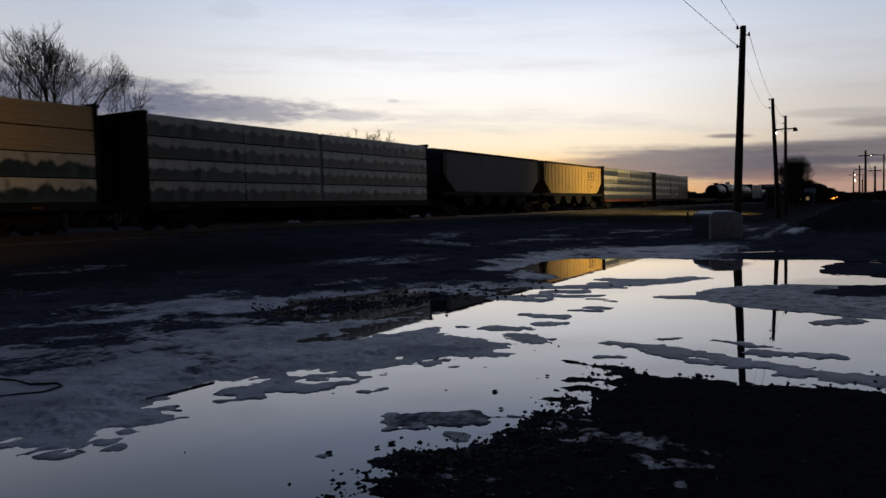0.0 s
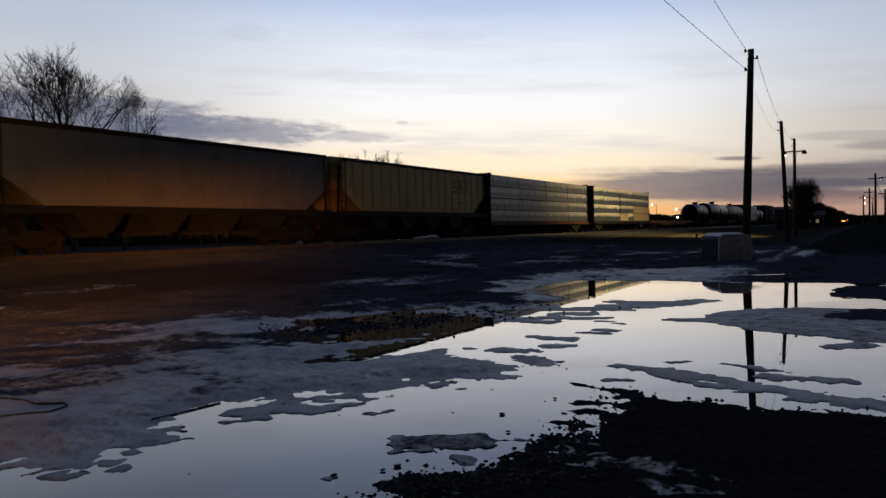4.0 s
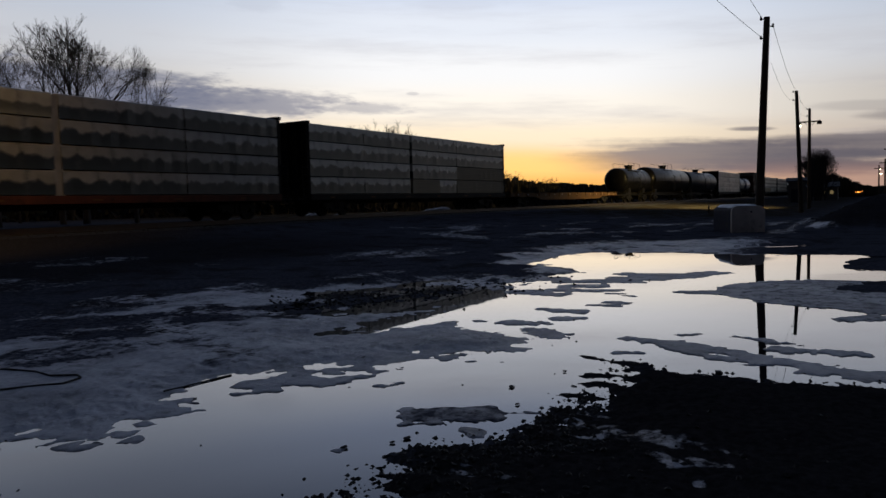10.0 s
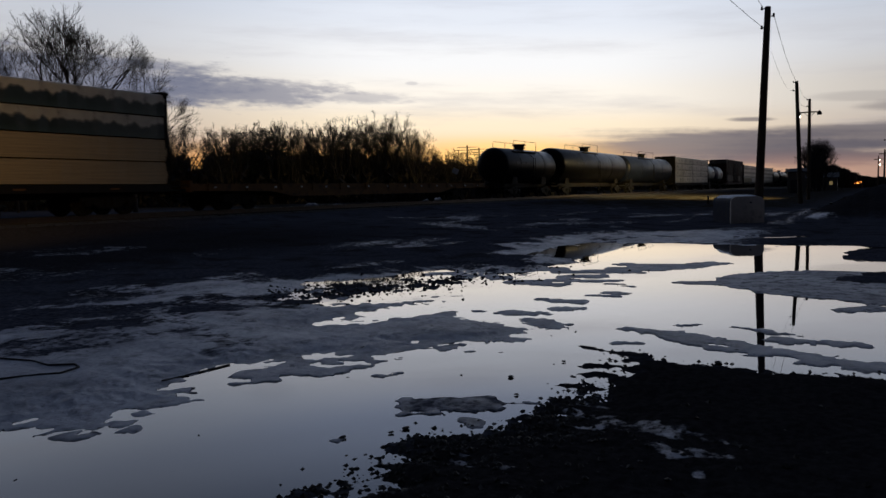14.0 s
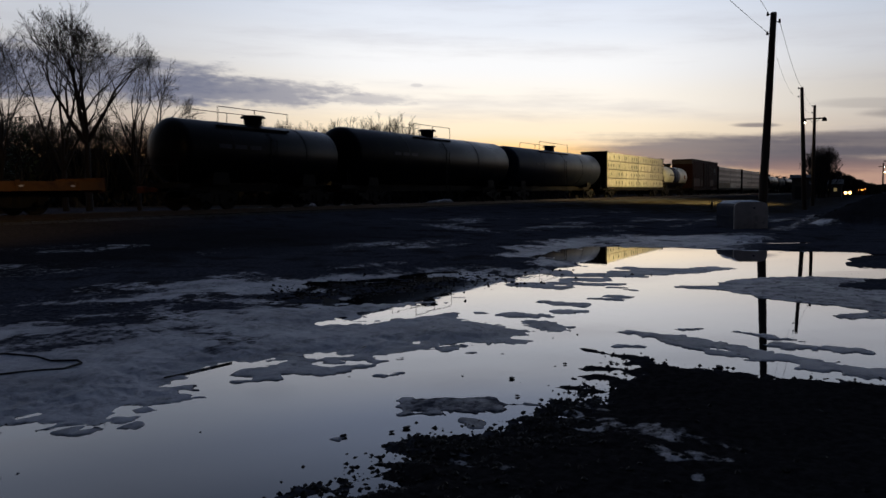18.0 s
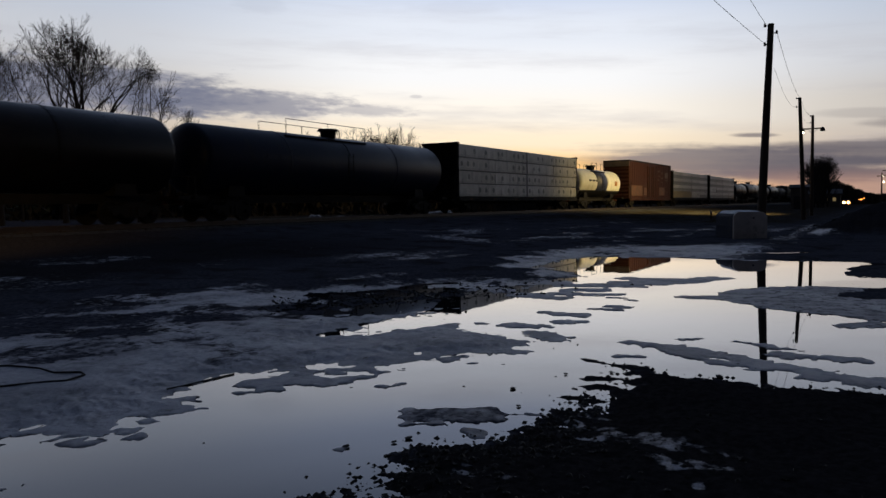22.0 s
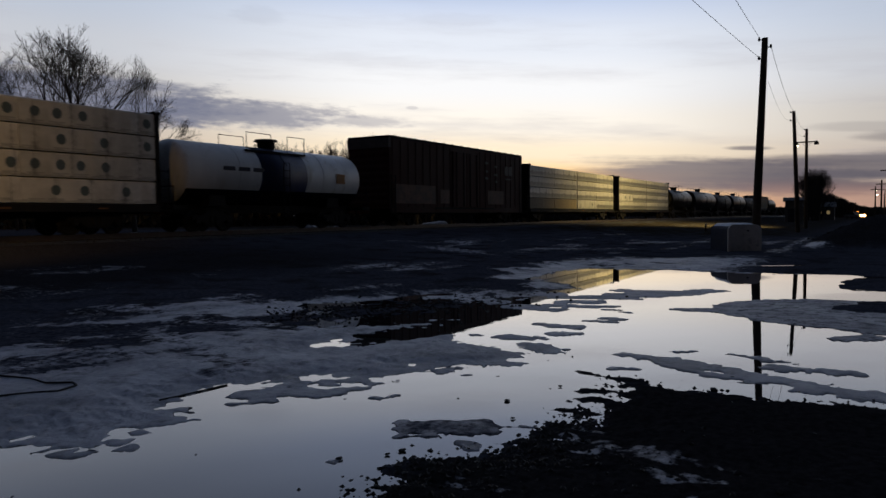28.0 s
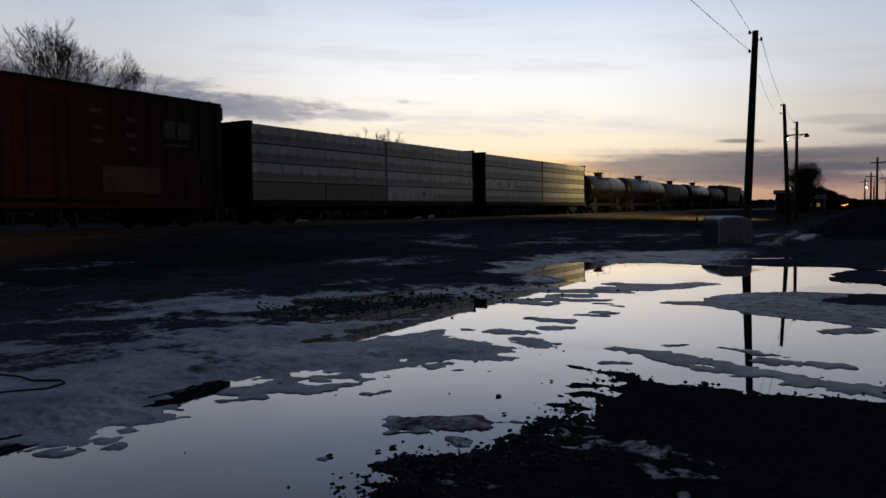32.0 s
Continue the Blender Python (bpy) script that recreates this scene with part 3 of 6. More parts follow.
def ground_at(x, y):
    """Height of the ground and how far it is ice or snow (0 to 1), for arrays of places."""
    r = np.hypot(x, y)
    n_small, n_mid, n_big = fbm(x, y, 0.29, 11), fbm(x, y, 1.1, 23), fbm(x, y, 5.0, 37)
    n_fine = fbm(x, y, 0.12, 7, 3) * smooth(20, 8, r)
    n_small = n_small * (1 - 0.6 * smooth(10, 20, r))
    wob = 0.20 * n_small + 0.23 * n_mid + 0.075 * n_fine
    ragged = (0.13 * n_small + 0.06 * n_mid + 0.21 * n_fine) * (0.5 + 0.06 * r)
    far = -inside(x, y, WATERS) + ragged + 0.05 * smooth(8, 5, r)
    far = np.minimum(far, -blob(x, y, 24.75, 2.94, 1.2, 0.5, -62) + 0.10 * n_mid)
    near = inside(x, y, BANK)
    for f in FINGERS:
        near = np.maximum(near, cone(x, y, *f))
    near = near + 0.05 * smooth(5.0, 4.2, x) + (0.35 * wob + 0.15 * n_fine) * smooth(11, 6, r)
    right = (-4.7 - y) * 0.5 + wob
    floe = np.full_like(x, -9.0)
    for f in NEAR_FLOES + EDGE_FLOES + OPEN_FLOES + RIGHT_FLOES + FAR_FLOES:
        floe = np.maximum(floe, cone(x, y, *f))
    floe = floe + (0.12 * n_small + 0.04 * n_mid + 0.17 * n_fine * smooth(14, 7, r)) * (0.35 + 0.06 * r)
    chips = (fbm(x * 0.8 + 0.3 * y, y, 0.31, 71, 4) - 0.34) * 0.42 + np.clip(far + 0.25, -1.2, 0) * 0.25
    mound = np.full_like(x, -9.0)
    for f in MOUNDS:
        mound = np.maximum(mound, blob(x, y, *f))
    mound = mound + 0.45 * n_mid + 0.30 * n_small
    shore = np.maximum.reduce([far, near, right, mound])
    # the lot: flat by the water, rising a little to the track
    land = np.clip(shore, -0.8, 0.8) * 0.05 + 0.025 * smooth(0.08, 0.65, shore)
    lot = 0.07 * smooth(6, 11, y) + 0.34 * smooth(10, 21, y) + 0.05 * smooth(9, 34, x) * smooth(-6, 2, y)
    rough = 0.015 * n_small + 0.03 * n_mid * smooth(0.0, 1.2, shore) + 0.04 * n_big * smooth(2, 6, shore)
    h = land + lot * smooth(0.0, 2.0, shore) + rough * smooth(-0.16, 0.2, shore)
    # stones and clods of the near bank
    h = h + smooth(0.0, 0.25, near) * (0.012 * np.abs(fbm(x, y, 0.13, 51, 3)) + 0.016 * n_mid)
    h = h + smooth(-0.2, 0.0, near) * smooth(0.6, 0.2, near) * smooth(5.3, 4.6, x) * (0.045 * fbm(x, y, 0.16, 57, 3) + 0.004)
    # ice: the sheet along the far shore, and the floes
    reach = np.interp(x, (0, 4.4, 6.1, 7.9, 10, 12, 15, 18, 25, 33), (5.4, 4.7, 4.2, 3.0, 1.4, 0.6, 0.75, 1.3, 2.0, 2.2))
    torn = fbm(x, y, 1.45, 61, 5)
    sheet = np.minimum(reach - far + 1.0 * n_mid + 0.7 * n_big + 1.4 * torn, (0.62 - torn - 0.10 * np.clip(far, 0, 5) + 0.3 * n_small) * 1.4)
    for dark in ((6.10, 9.22, 0.80, 0.42, 147), (5.08, 9.29, 0.48, 0.36, 151), (8.65, 11.71, 0.66, 0.80, 144), (6.55, 10.87, 0.58, 0.30, 149)):
        sheet = np.minimum(sheet, -2.5 * blob(x, y, *dark) - 0.5 * n_small)
    gravel = blob(x, y, 10.48, 7.33, 2.5, 1.1, 165) + 0.3 * n_mid + 0.22 * n_small
    ice = smooth(-0.025, 0.025, far) * smooth(-0.7, 1.2, sheet) * smooth(0.2, -0.2, gravel)
    ice = ice * (1 - 0.8 * smooth(4.4, 2.4, y) * smooth(18, 23, x))
    is_floe = np.maximum(floe, chips)
    ice = np.maximum(ice, smooth(-0.008, 0.016, is_floe) * (shore < 0.04))
    ice = ice * (1 - 0.5 * smooth(-0.08, 0.12, blob(x, y, 4.87, 2.72, 0.6, 0.4, -50)))
    ice = ice * (1 - 0.40 * smooth(7.0, 10.5, x) * smooth(3.9, 1.6, y))
    h = np.where((is_floe > 0) & (h < 0.010), 0.0025 + 0.0065 * smooth(0, 0.04, is_floe) + 0.0016 * n_small, h)
    # wet gravel bar: low stones standing out of shallow water
    bar = smooth(-0.16, 0.33, gravel)
    h = h * (1 - bar) + bar * (0.001 + 0.045 * fbm(x, y, 0.19, 91, 4) + 0.025 * n_mid)
    # old snow in streaks over the lot, by the road and beside the track
    streak = fbm(x * 0.45 + y * 0.1, y * 1.5, 2.3, 131, 4)
    # raised over the lot, so the pale streaks also paint in wet sheen
    snow = 0.47 * smooth(0.05, 0.60, streak + 0.3 * n_mid) * smooth(5.8, 8.2, y + 0.12 * x) * smooth(0.5, 1.4, shore) * smooth(70, 40, r) * smooth(20, 16, y)
    for p in NEAR_PATCHES + FAR_PATCHES:
        snow = np.maximum(snow, 0.46 * smooth(-0.15, 0.50, cone(x, y, *p) * 0.6 + 0.30 * streak + 0.46 * n_mid + 0.42 * n_small))
    snow = snow * (1 - 0.7 * smooth(3.6, 1.2, y) * smooth(16, 22, x))
    crust = np.full_like(x, -9.0)
    for p in CRUSTS:
        crust = np.maximum(crust, cone(x, y, *p) + 0.025)
    bank = smooth(0.0, 0.10, near) * smooth(-0.016, 0.04, crust + 0.05 * n_small + 0.02 * n_mid + 0.08 * n_fine)
    ice = np.maximum(ice, np.maximum(snow, bank * 0.46))
    h = h + 0.025 * snow
    # bank beyond the poles, to the right of the road
    rise = smooth(3.7, 0.3, y + 0.7 * n_big + 0.3 * n_mid) * smooth(32, 38, x + n_mid) * smooth(92, 76, x)
    h = h + rise * (1.15 + 0.34 * n_big + 0.2 * n_mid) * smooth(-32, -6, y)
    ice = ice * (1 - smooth(0.02, 0.2, rise))
    ice = np.maximum(ice, smooth(-0.2, 0.35, streak + 0.3 * n_mid) * smooth(0.02, 0.10, rise) * smooth(0.40, 0.15, rise) * 0.75)
    # snow along the track's far side, raised until the camera sees it
    ridge = smooth(1.5, 0.6, np.abs(y - TRACK - 4.6 - 0.5 * n_big)) * smooth(20, 28, x) * smooth(75, 60, x) * smooth(0.05, 0.40, fbm(x, y * 0.3, 2.2, 151, 3))
    # embankment of the track, and open fields past it
    d = np.abs(y - TRACK)
    bed = smooth(4.4, 2.1, d) * smooth(400, 300, r)
    h = h * (1 - bed) + bed * (RAIL - 0.27)
    h = h + ridge * (0.60 + 0.12 * n_small + 0.12 * n_mid)
    ice = np.maximum(ice, ridge * 0.55)
    grass = smooth(9, 14, y + 7 * smooth(40, 55, x)) * smooth(2.4, 4.0, d) * smooth(40, 58, x + 3 * n_big)
    # last value: lot mud; falls on both banks and along the track
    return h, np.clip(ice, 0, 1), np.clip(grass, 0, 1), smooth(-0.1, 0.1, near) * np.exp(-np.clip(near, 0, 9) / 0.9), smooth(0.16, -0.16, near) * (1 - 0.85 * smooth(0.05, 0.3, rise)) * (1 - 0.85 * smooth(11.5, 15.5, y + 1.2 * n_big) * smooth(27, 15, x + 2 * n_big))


def make_ground():
    ahead = np.radians(np.linspace(-4, 64, 880))
    rest = np.radians(np.linspace(64, 356, 90))[1:-1]
    turn = np.concatenate([ahead, rest])
    inv = np.linspace(1 / 2.5, 1 / 80.0, 560)
    reach = np.concatenate([[0.0, 0.8, 1.6], 1 / inv, np.geomspace(84, 4500, 56)])
    T, R = np.meshgrid(turn, reach)
    X, Y = R * np.cos(T), R * np.sin(T)
    H, ice, grass, bank, lot = ground_at(X.ravel(), Y.ravel())
    rows, cols = X.shape
    far = smooth(150, 400, R.ravel())
    H = H * (1 - far) + 0.10 * far
    verts = np.stack([X.ravel(), Y.ravel(), H], 1)
    i, j = np.meshgrid(np.arange(rows - 1), np.arange(cols), indexing="ij")
    k = (j + 1) % cols
    faces = np.stack([i * cols + j, (i + 1) * cols + j, (i + 1) * cols + k, i * cols + k], -1).reshape(-1, 4)
    me = bpy.data.meshes.new("ground")
    me.from_pydata(verts.tolist(), [], faces.tolist())
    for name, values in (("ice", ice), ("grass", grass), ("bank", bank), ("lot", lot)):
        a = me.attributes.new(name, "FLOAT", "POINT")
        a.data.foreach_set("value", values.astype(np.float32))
    me.shade_smooth()
    m = bpy.data.materials.new("mud_ice_and_snow")
    m.use_nodes = True
    g = Nodes(m.node_tree)
    co = g.add("ShaderNodeTexCoord").outputs["Object"]

    def attribute(name):
        n = g.add("ShaderNodeAttribute")
        n.attribute_name = name
        return n.outputs["Fac"]
    n1, n2, n3 = g.noise(co, 0.9, 6, 0.65), g.noise(co, 14.0, 5, 0.65), g.noise(co, 70.0, 3, 0.6)
    mud = g.mix(g.span(n2, 0.3, 0.7), (0.054, 0.056, 0.072), (0.110, 0.113, 0.136))
    mud = g.mix(g.math("MULTIPLY", g.span(n1, 0.46, 0.66), 0.8), mud, (0.045, 0.041, 0.040))
    dry = g.mix(g.span(n2, 0.3, 0.7), (0.024, 0.020, 0.013), (0.062, 0.051, 0.032))
    mud = g.mix(g.math("MULTIPLY", attribute("grass"), g.span(n1, 0.25, 0.6)), mud, dry)
    # mud painted darker on the banks, and by the track against lamp spill
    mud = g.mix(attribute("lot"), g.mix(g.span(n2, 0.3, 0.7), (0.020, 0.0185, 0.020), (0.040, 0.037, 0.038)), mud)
    mud = g.mix(g.math("MULTIPLY", attribute("bank"), g.span(n2, 0.45, 0.75)), mud, (0.045, 0.040, 0.036))
    icy = g.mix(g.span(n1, 0.32, 0.68), (0.198, 0.198, 0.228), (0.39, 0.388, 0.425))
    icy = g.mix(g.math("MULTIPLY", g.span(n2, 0.52, 0.75), 0.6), icy, (0.09, 0.09, 0.10))
    wide = g.noise(co, 2.6, 7, 0.7, 0.4)
    icy = g.mix(g.math("MULTIPLY", g.span(wide, 0.50, 0.66), 0.7), icy, (0.085, 0.09, 0.105))
    spots = g.add("ShaderNodeTexVoronoi", Scale=2.2)
    g.link(co, spots.inputs["Vector"])
    icy = g.mix(g.span(g.math("ADD", spots.outputs["Distance"], g.math("MULTIPLY", n2, 0.12)), 0.125, 0.10), icy, (0.02, 0.02, 0.02))
    ragged = g.math("ADD", g.math("MULTIPLY", g.math("SUBTRACT", n2, 0.5), 0.7), g.math("MULTIPLY", g.math("SUBTRACT", g.noise(co, 4.5, 8, 0.7), 0.5), 1.3))
    f = g.span(g.math("ADD", attribute("ice"), ragged), 0.34, 0.66)
    b = g.add("ShaderNodeBsdfPrincipled")
    g.put(b.inputs["Base Color"], icy)
    g.put(b.inputs["Roughness"], g.span(n2, 0.3, 0.7, 0.45, 0.65))
    b.inputs["Specular IOR Level"].default_value = 0.25
    d = g.add("ShaderNodeBsdfDiffuse", Roughness=0.6)
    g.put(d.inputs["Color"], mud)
    both = g.add("ShaderNodeMixShader")
    g.link(f, both.inputs[0])
    g.link(d.outputs[0], both.inputs[1])
    g.link(b.outputs[0], both.inputs[2])
    n = g.add("ShaderNodeBump", Strength=0.6, Distance=0.03)
    g.put(n.inputs["Height"], g.math("ADD", n2, g.math("MULTIPLY", n3, 0.4)))
    g.link(n.outputs[0], b.inputs["Normal"])
    g.link(n.outputs[0], d.inputs["Normal"])
    out = g.add("ShaderNodeOutputMaterial")
    g.link(both.outputs[0], out.inputs[0])
    me.materials.append(m)
    return tagged(new("ground", me), "dark wet mud and gravel lot with thin grey ice and snow", "ground", kind="structure")


def make_water():
    m = bpy.data.materials.new("still_meltwater")
    m.use_nodes = True
    g = Nodes(m.node_tree)
    co = g.add("ShaderNodeTexCoord").outputs["Object"]
    fres = g.add("ShaderNodeFresnel", IOR=1.335)
    bump = g.add("ShaderNodeBump", Strength=0.04, Distance=0.01)
    g.put(bump.inputs["Height"], g.noise(co, 2.5, 3, 0.5))
    g.link(bump.outputs[0], fres.inputs["Normal"])
    gloss = g.add("ShaderNodeBsdfGlossy", Roughness=0.012)
    gloss.inputs["Color"].default_value = (0.97, 0.965, 0.99, 1)
    g.link(bump.outputs[0], gloss.inputs["Normal"])
    deep = g.add("ShaderNodeBsdfDiffuse")
    deep.inputs["Color"].default_value = (0.012, 0.014, 0.016, 1)
    mixed = g.add("ShaderNodeMixShader")
    # more mirror at a low angle than clear water, tuned for brightness
    g.put(mixed.inputs[0], g.math("MINIMUM", g.math("MULTIPLY", fres.outputs[0], g.math("ADD", g.math("MULTIPLY", fres.outputs[0], 0.6), 1.2)), 0.95))
    g.link(deep.outputs[0], mixed.inputs[1])
    g.link(gloss.outputs[0], mixed.inputs[2])
    out = g.add("ShaderNodeOutputMaterial")
    g.link(mixed.outputs[0], out.inputs[0])
    bm = bmesh.new()
    bmesh.ops.create_circle(bm, cap_ends=True, radius=1, segments=64)
    for v in bm.verts:
        v.co = (13.6 + v.co.x * 18.5, 1.2 + v.co.y * 9.0, WATER)
    me = bpy.data.meshes.new("water")
    bm.to_mesh(me)
    bm.free()
    me.materials.append(m)
    return tagged(new("water", me), "still meltwater puddle mirroring the evening sky", "puddle", kind="structure")


make_ground()
make_water()

# ---- mesh tools ----
def thing(name, label, category, group="", m=None):
    ob = new(name)
    ob.empty_display_size = 0.3
    if m is not None:
        ob.matrix_world = m
    return tagged(ob, label, category, group)


def mesh_of(name, bm, mat, shade=False):
    me = bpy.data.meshes.new(name)
    bm.to_mesh(me)
    bm.free()
    me.materials.append(mat)
    if shade:
        me.shade_smooth()
    return me


def part(name, bm, mat, parent, label="", at=None, shade=False):
    """One mesh object under a thing or a part; bm may be a finished mesh, to share it."""
    me = bm if isinstance(bm, bpy.types.Mesh) else mesh_of(name, bm, mat, shade)
    ob = new(name, me)
    ob.parent = parent
    if at is not None:
        ob.matrix_basis = at
    return tagged(ob, label) if label else ob


def box(bm, x0, x1, y0, y1, z0, z1, bevel=0.0):
    vs = [bm.verts.new(p) for p in ((x0, y0, z0), (x1, y0, z0), (x1, y1, z0), (x0, y1, z0), (x0, y0, z1), (x1, y0, z1), (x1, y1, z1), (x0, y1, z1))]
    fs = [bm.faces.new([vs[i] for i in q]) for q in ((3, 2, 1, 0), (4, 5, 6, 7), (0, 1, 5, 4), (1, 2, 6, 5), (2, 3, 7, 6), (3, 0, 4, 7))]
    if bevel:
        bmesh.ops.bevel(bm, geom=list({e for f in fs for e in f.edges}), offset=bevel, segments=1, affect="EDGES")
    return bm


def boxed(*args, bevel=0.0):
    return box(bmesh.new(), *args, bevel=bevel)


def tube(bm, a, b, r0, r1=None, sides=8, caps=True):
    a, b = Vector(a), Vector(b)
    r1 = r0 if r1 is None else r1
    q = (b - a).to_track_quat("Z", "Y")
    rings = []
    for p, r in ((a, r0), (b, r1)):
        rings.append([bm.verts.new(p + q @ Vector((r * math.cos(2 * math.pi * k / sides), r * math.sin(2 * math.pi * k / sides), 0))) for k in range(sides)])
    for k in range(sides):
        bm.faces.new((rings[0][k], rings[0][(k + 1) % sides], rings[1][(k + 1) % sides], rings[1][k]))
    if caps:
        bm.faces.new(rings[0][::-1])
        bm.faces.new(rings[1])
    return bm


def piped(points, r, sides=6):
    bm = bmesh.new()
    for a, b in zip(points, points[1:]):
        tube(bm, a, b, r, sides=sides)
    return bm


def lathe(bm, profile, axis="X", sides=24):
    """Turned body: profile of (along, radius)."""
    rings = []
    for s, r in profile:
        ring = []
        for k in range(sides):
            a = 2 * math.pi * k / sides
            u, v = r * math.cos(a), r * math.sin(a)
            ring.append(bm.verts.new((s, u, v) if axis == "X" else (u, s, v) if axis == "Y" else (u, v, s)))
        rings.append(ring)
    for p, q in zip(rings, rings[1:]):
        for k in range(sides):
            bm.faces.new((p[k], p[(k + 1) % sides], q[(k + 1) % sides], q[k]))
    bm.faces.new(rings[0][::-1])
    bm.faces.new(rings[-1])
    bmesh.ops.recalc_face_normals(bm, faces=bm.faces)
    return bm


def prism(bm, outline, y0, y1):
    """A plate or body: an outline in x and z carried from y0 to y1."""
    a = [bm.verts.new((x, y0, z)) for x, z in outline]
    b = [bm.verts.new((x, y1, z)) for x, z in outline]
    n = len(a)
    bm.faces.new(a)
    bm.faces.new(b[::-1])
    for k in range(n):
        bm.faces.new((a[k], b[k], b[(k + 1) % n], a[(k + 1) % n]))
    bmesh.ops.recalc_face_normals(bm, faces=bm.faces)
    return bm


SHARED = {}


def shared(key, make):
    """A mesh built once and used by many alike parts."""
    if key not in SHARED:
        SHARED[key] = make()
    return SHARED[key]

# ---- track ----
def make_track():
    track = thing("railway_track", "worn steel rails on dark ties in grey ballast", "railway track")
    bed = bmesh.new()
    prism_pts = ((-3.3, 0.3), (-1.75, RAIL - 0.20), (1.75, RAIL - 0.20), (3.3, 0.3))
    a = [bed.verts.new((-330, TRACK + y, z)) for y, z in prism_pts]
    b = [bed.verts.new((330, TRACK + y, z)) for y, z in prism_pts]
    for k in range(3):
        bed.faces.new((a[k], b[k], b[k + 1], a[k + 1]))
    part("ballast_bed", bed, M["ballast"], track)
    for side in (-0.72, 0.72):
        y = TRACK + side
        bm = boxed(-330, 330, y - 0.036, y + 0.036, RAIL - 0.045, RAIL)
        box(bm, -330, 330, y - 0.009, y + 0.009, RAIL - 0.15, RAIL - 0.045)
        box(bm, -330, 330, y - 0.07, y + 0.07, RAIL - 0.17, RAIL - 0.15)
        part("rail", bm, M["rail"], track)
    tie = shared("tie", lambda: mesh_of("tie", boxed(-0.11, 0.11, -1.3, 1.3, -0.17, 0.0, bevel=0.012), M["ties"]))
    for k in range(200):
        part("tie", tie, None, track, at=pose(8 + k * 0.54, TRACK + random.uniform(-0.03, 0.03), RAIL - 0.172, 0, 0, random.uniform(-1, 1)))
    rest = bmesh.new()
    for k in range(330):
        x = 116 + k * 0.54
        box(rest, x - 0.11, x + 0.11, TRACK - 1.3, TRACK + 1.3, RAIL - 0.34, RAIL - 0.172)
    tagged(part("far_ties", rest, M["ties"], track), kind="stuff")
    stones = bmesh.new()
    for k in range(5200):
        x = 9 + 62 * random.random() ** 1.5
        d = random.uniform(-2.75, 2.0)
        z = RAIL - 0.2 if abs(d) < 1.75 else 0.3 + (RAIL - 0.5) * (3.3 - abs(d)) / 1.55
        pebble(stones, x, TRACK + d, z, random.uniform(0.025, 0.06))
    tagged(part("ballast_gravel", stones, M["ballast"], track), kind="stuff")
    return track


def pebble(bm, x, y, z, r):
    """A small angular stone of eight faces."""
    top = bm.verts.new((x + random.uniform(-0.3, 0.3) * r, y + random.uniform(-0.3, 0.3) * r, z + r * random.uniform(0.5, 1.0)))
    low = bm.verts.new((x, y, z - r * 0.5))
    t0 = random.uniform(0, 6.28)
    ring = [bm.verts.new((x + r * random.uniform(0.7, 1.25) * math.cos(t0 + k * 1.571), y + r * random.uniform(0.7, 1.25) * math.sin(t0 + k * 1.571), z + r * random.uniform(-0.1, 0.4))) for k in range(4)]
    for k in range(4):
        bm.faces.new((ring[k], ring[(k + 1) % 4], top))
        bm.faces.new((ring[(k + 1) % 4], ring[k], low))


make_track()

# ---- rolling stock: local x along the car, z from the top of rail ----
WHEELSETS = []
CARS = []


def side_frame():
    bm = bmesh.new()
    prism(bm, ((-1.15, 0.48), (-1.15, 0.66), (-0.55, 0.72), (-0.35, 0.86), (0.35, 0.86), (0.55, 0.72), (1.15, 0.66), (1.15, 0.48), (0.75, 0.50), (0.42, 0.26), (-0.42, 0.26), (-0.75, 0.50)), -0.06, 0.06)
    for x in (-0.87, 0.87):
        tube(bm, (x, -0.12, 0.457), (x, 0.12, 0.457), 0.13, sides=10)
    for x in (-0.14, 0.14):
        tube(bm, (x, -0.02, 0.34), (x, -0.02, 0.66), 0.085, sides=8)
    return mesh_of("side_frame", bm, M["steel"])


def wheelset():
    bm = bmesh.new()
    for s in (-1, 1):
        lathe(bm, ((s * 0.66, 0.49), (s * 0.69, 0.457), (s * 0.80, 0.457), (s * 0.805, 0.40), (s * 0.76, 0.36), (s * 0.76, 0.15), (s * 0.82, 0.12)), "Y", 20)
        for k in range(3):
            a = k * 2.094
            tube(bm, (0.25 * math.cos(a), s * 0.765, 0.25 * math.sin(a)), (0.25 * math.cos(a), s * 0.79, 0.25 * math.sin(a)), 0.05, sides=6)
    lathe(bm, ((-0.98, 0.07), (-0.7, 0.085), (0.7, 0.085), (0.98, 0.07)), "Y", 10)
    return mesh_of("wheelset", bm, M["steel"])


def add_truck(car, x):
    bm = boxed(-0.22, 0.22, -1.0, 1.0, 0.40, 0.80, bevel=0.03)
    truck = part("truck", shared("bolster", lambda: mesh_of("truck", bm, M["steel"])), None, car, "greasy dark cast-steel truck", at=pose(x, 0, 0))
    for y in (-1.0, 1.0):
        part("side_frame", shared("side_frame", side_frame), None, truck, at=pose(0, y, 0))
    for wx in (-0.87, 0.87):
        w = part("wheelset", shared("wheelset", wheelset), None, truck, "worn steel wheels on an axle", at=pose(wx, 0, 0.457))
        WHEELSETS.append((w, wx))


def add_coupler(car, x, way):
    bm = boxed(min(x, x + way * 0.75), max(x, x + way * 0.75), -0.09, 0.09, 0.78, 0.98, bevel=0.02)
    box(bm, *sorted((x + way * 0.55, x + way * 0.80)), -0.20, 0.20, 0.74, 1.02, bevel=0.03)
    part("coupler", bm, M["rust"], car)


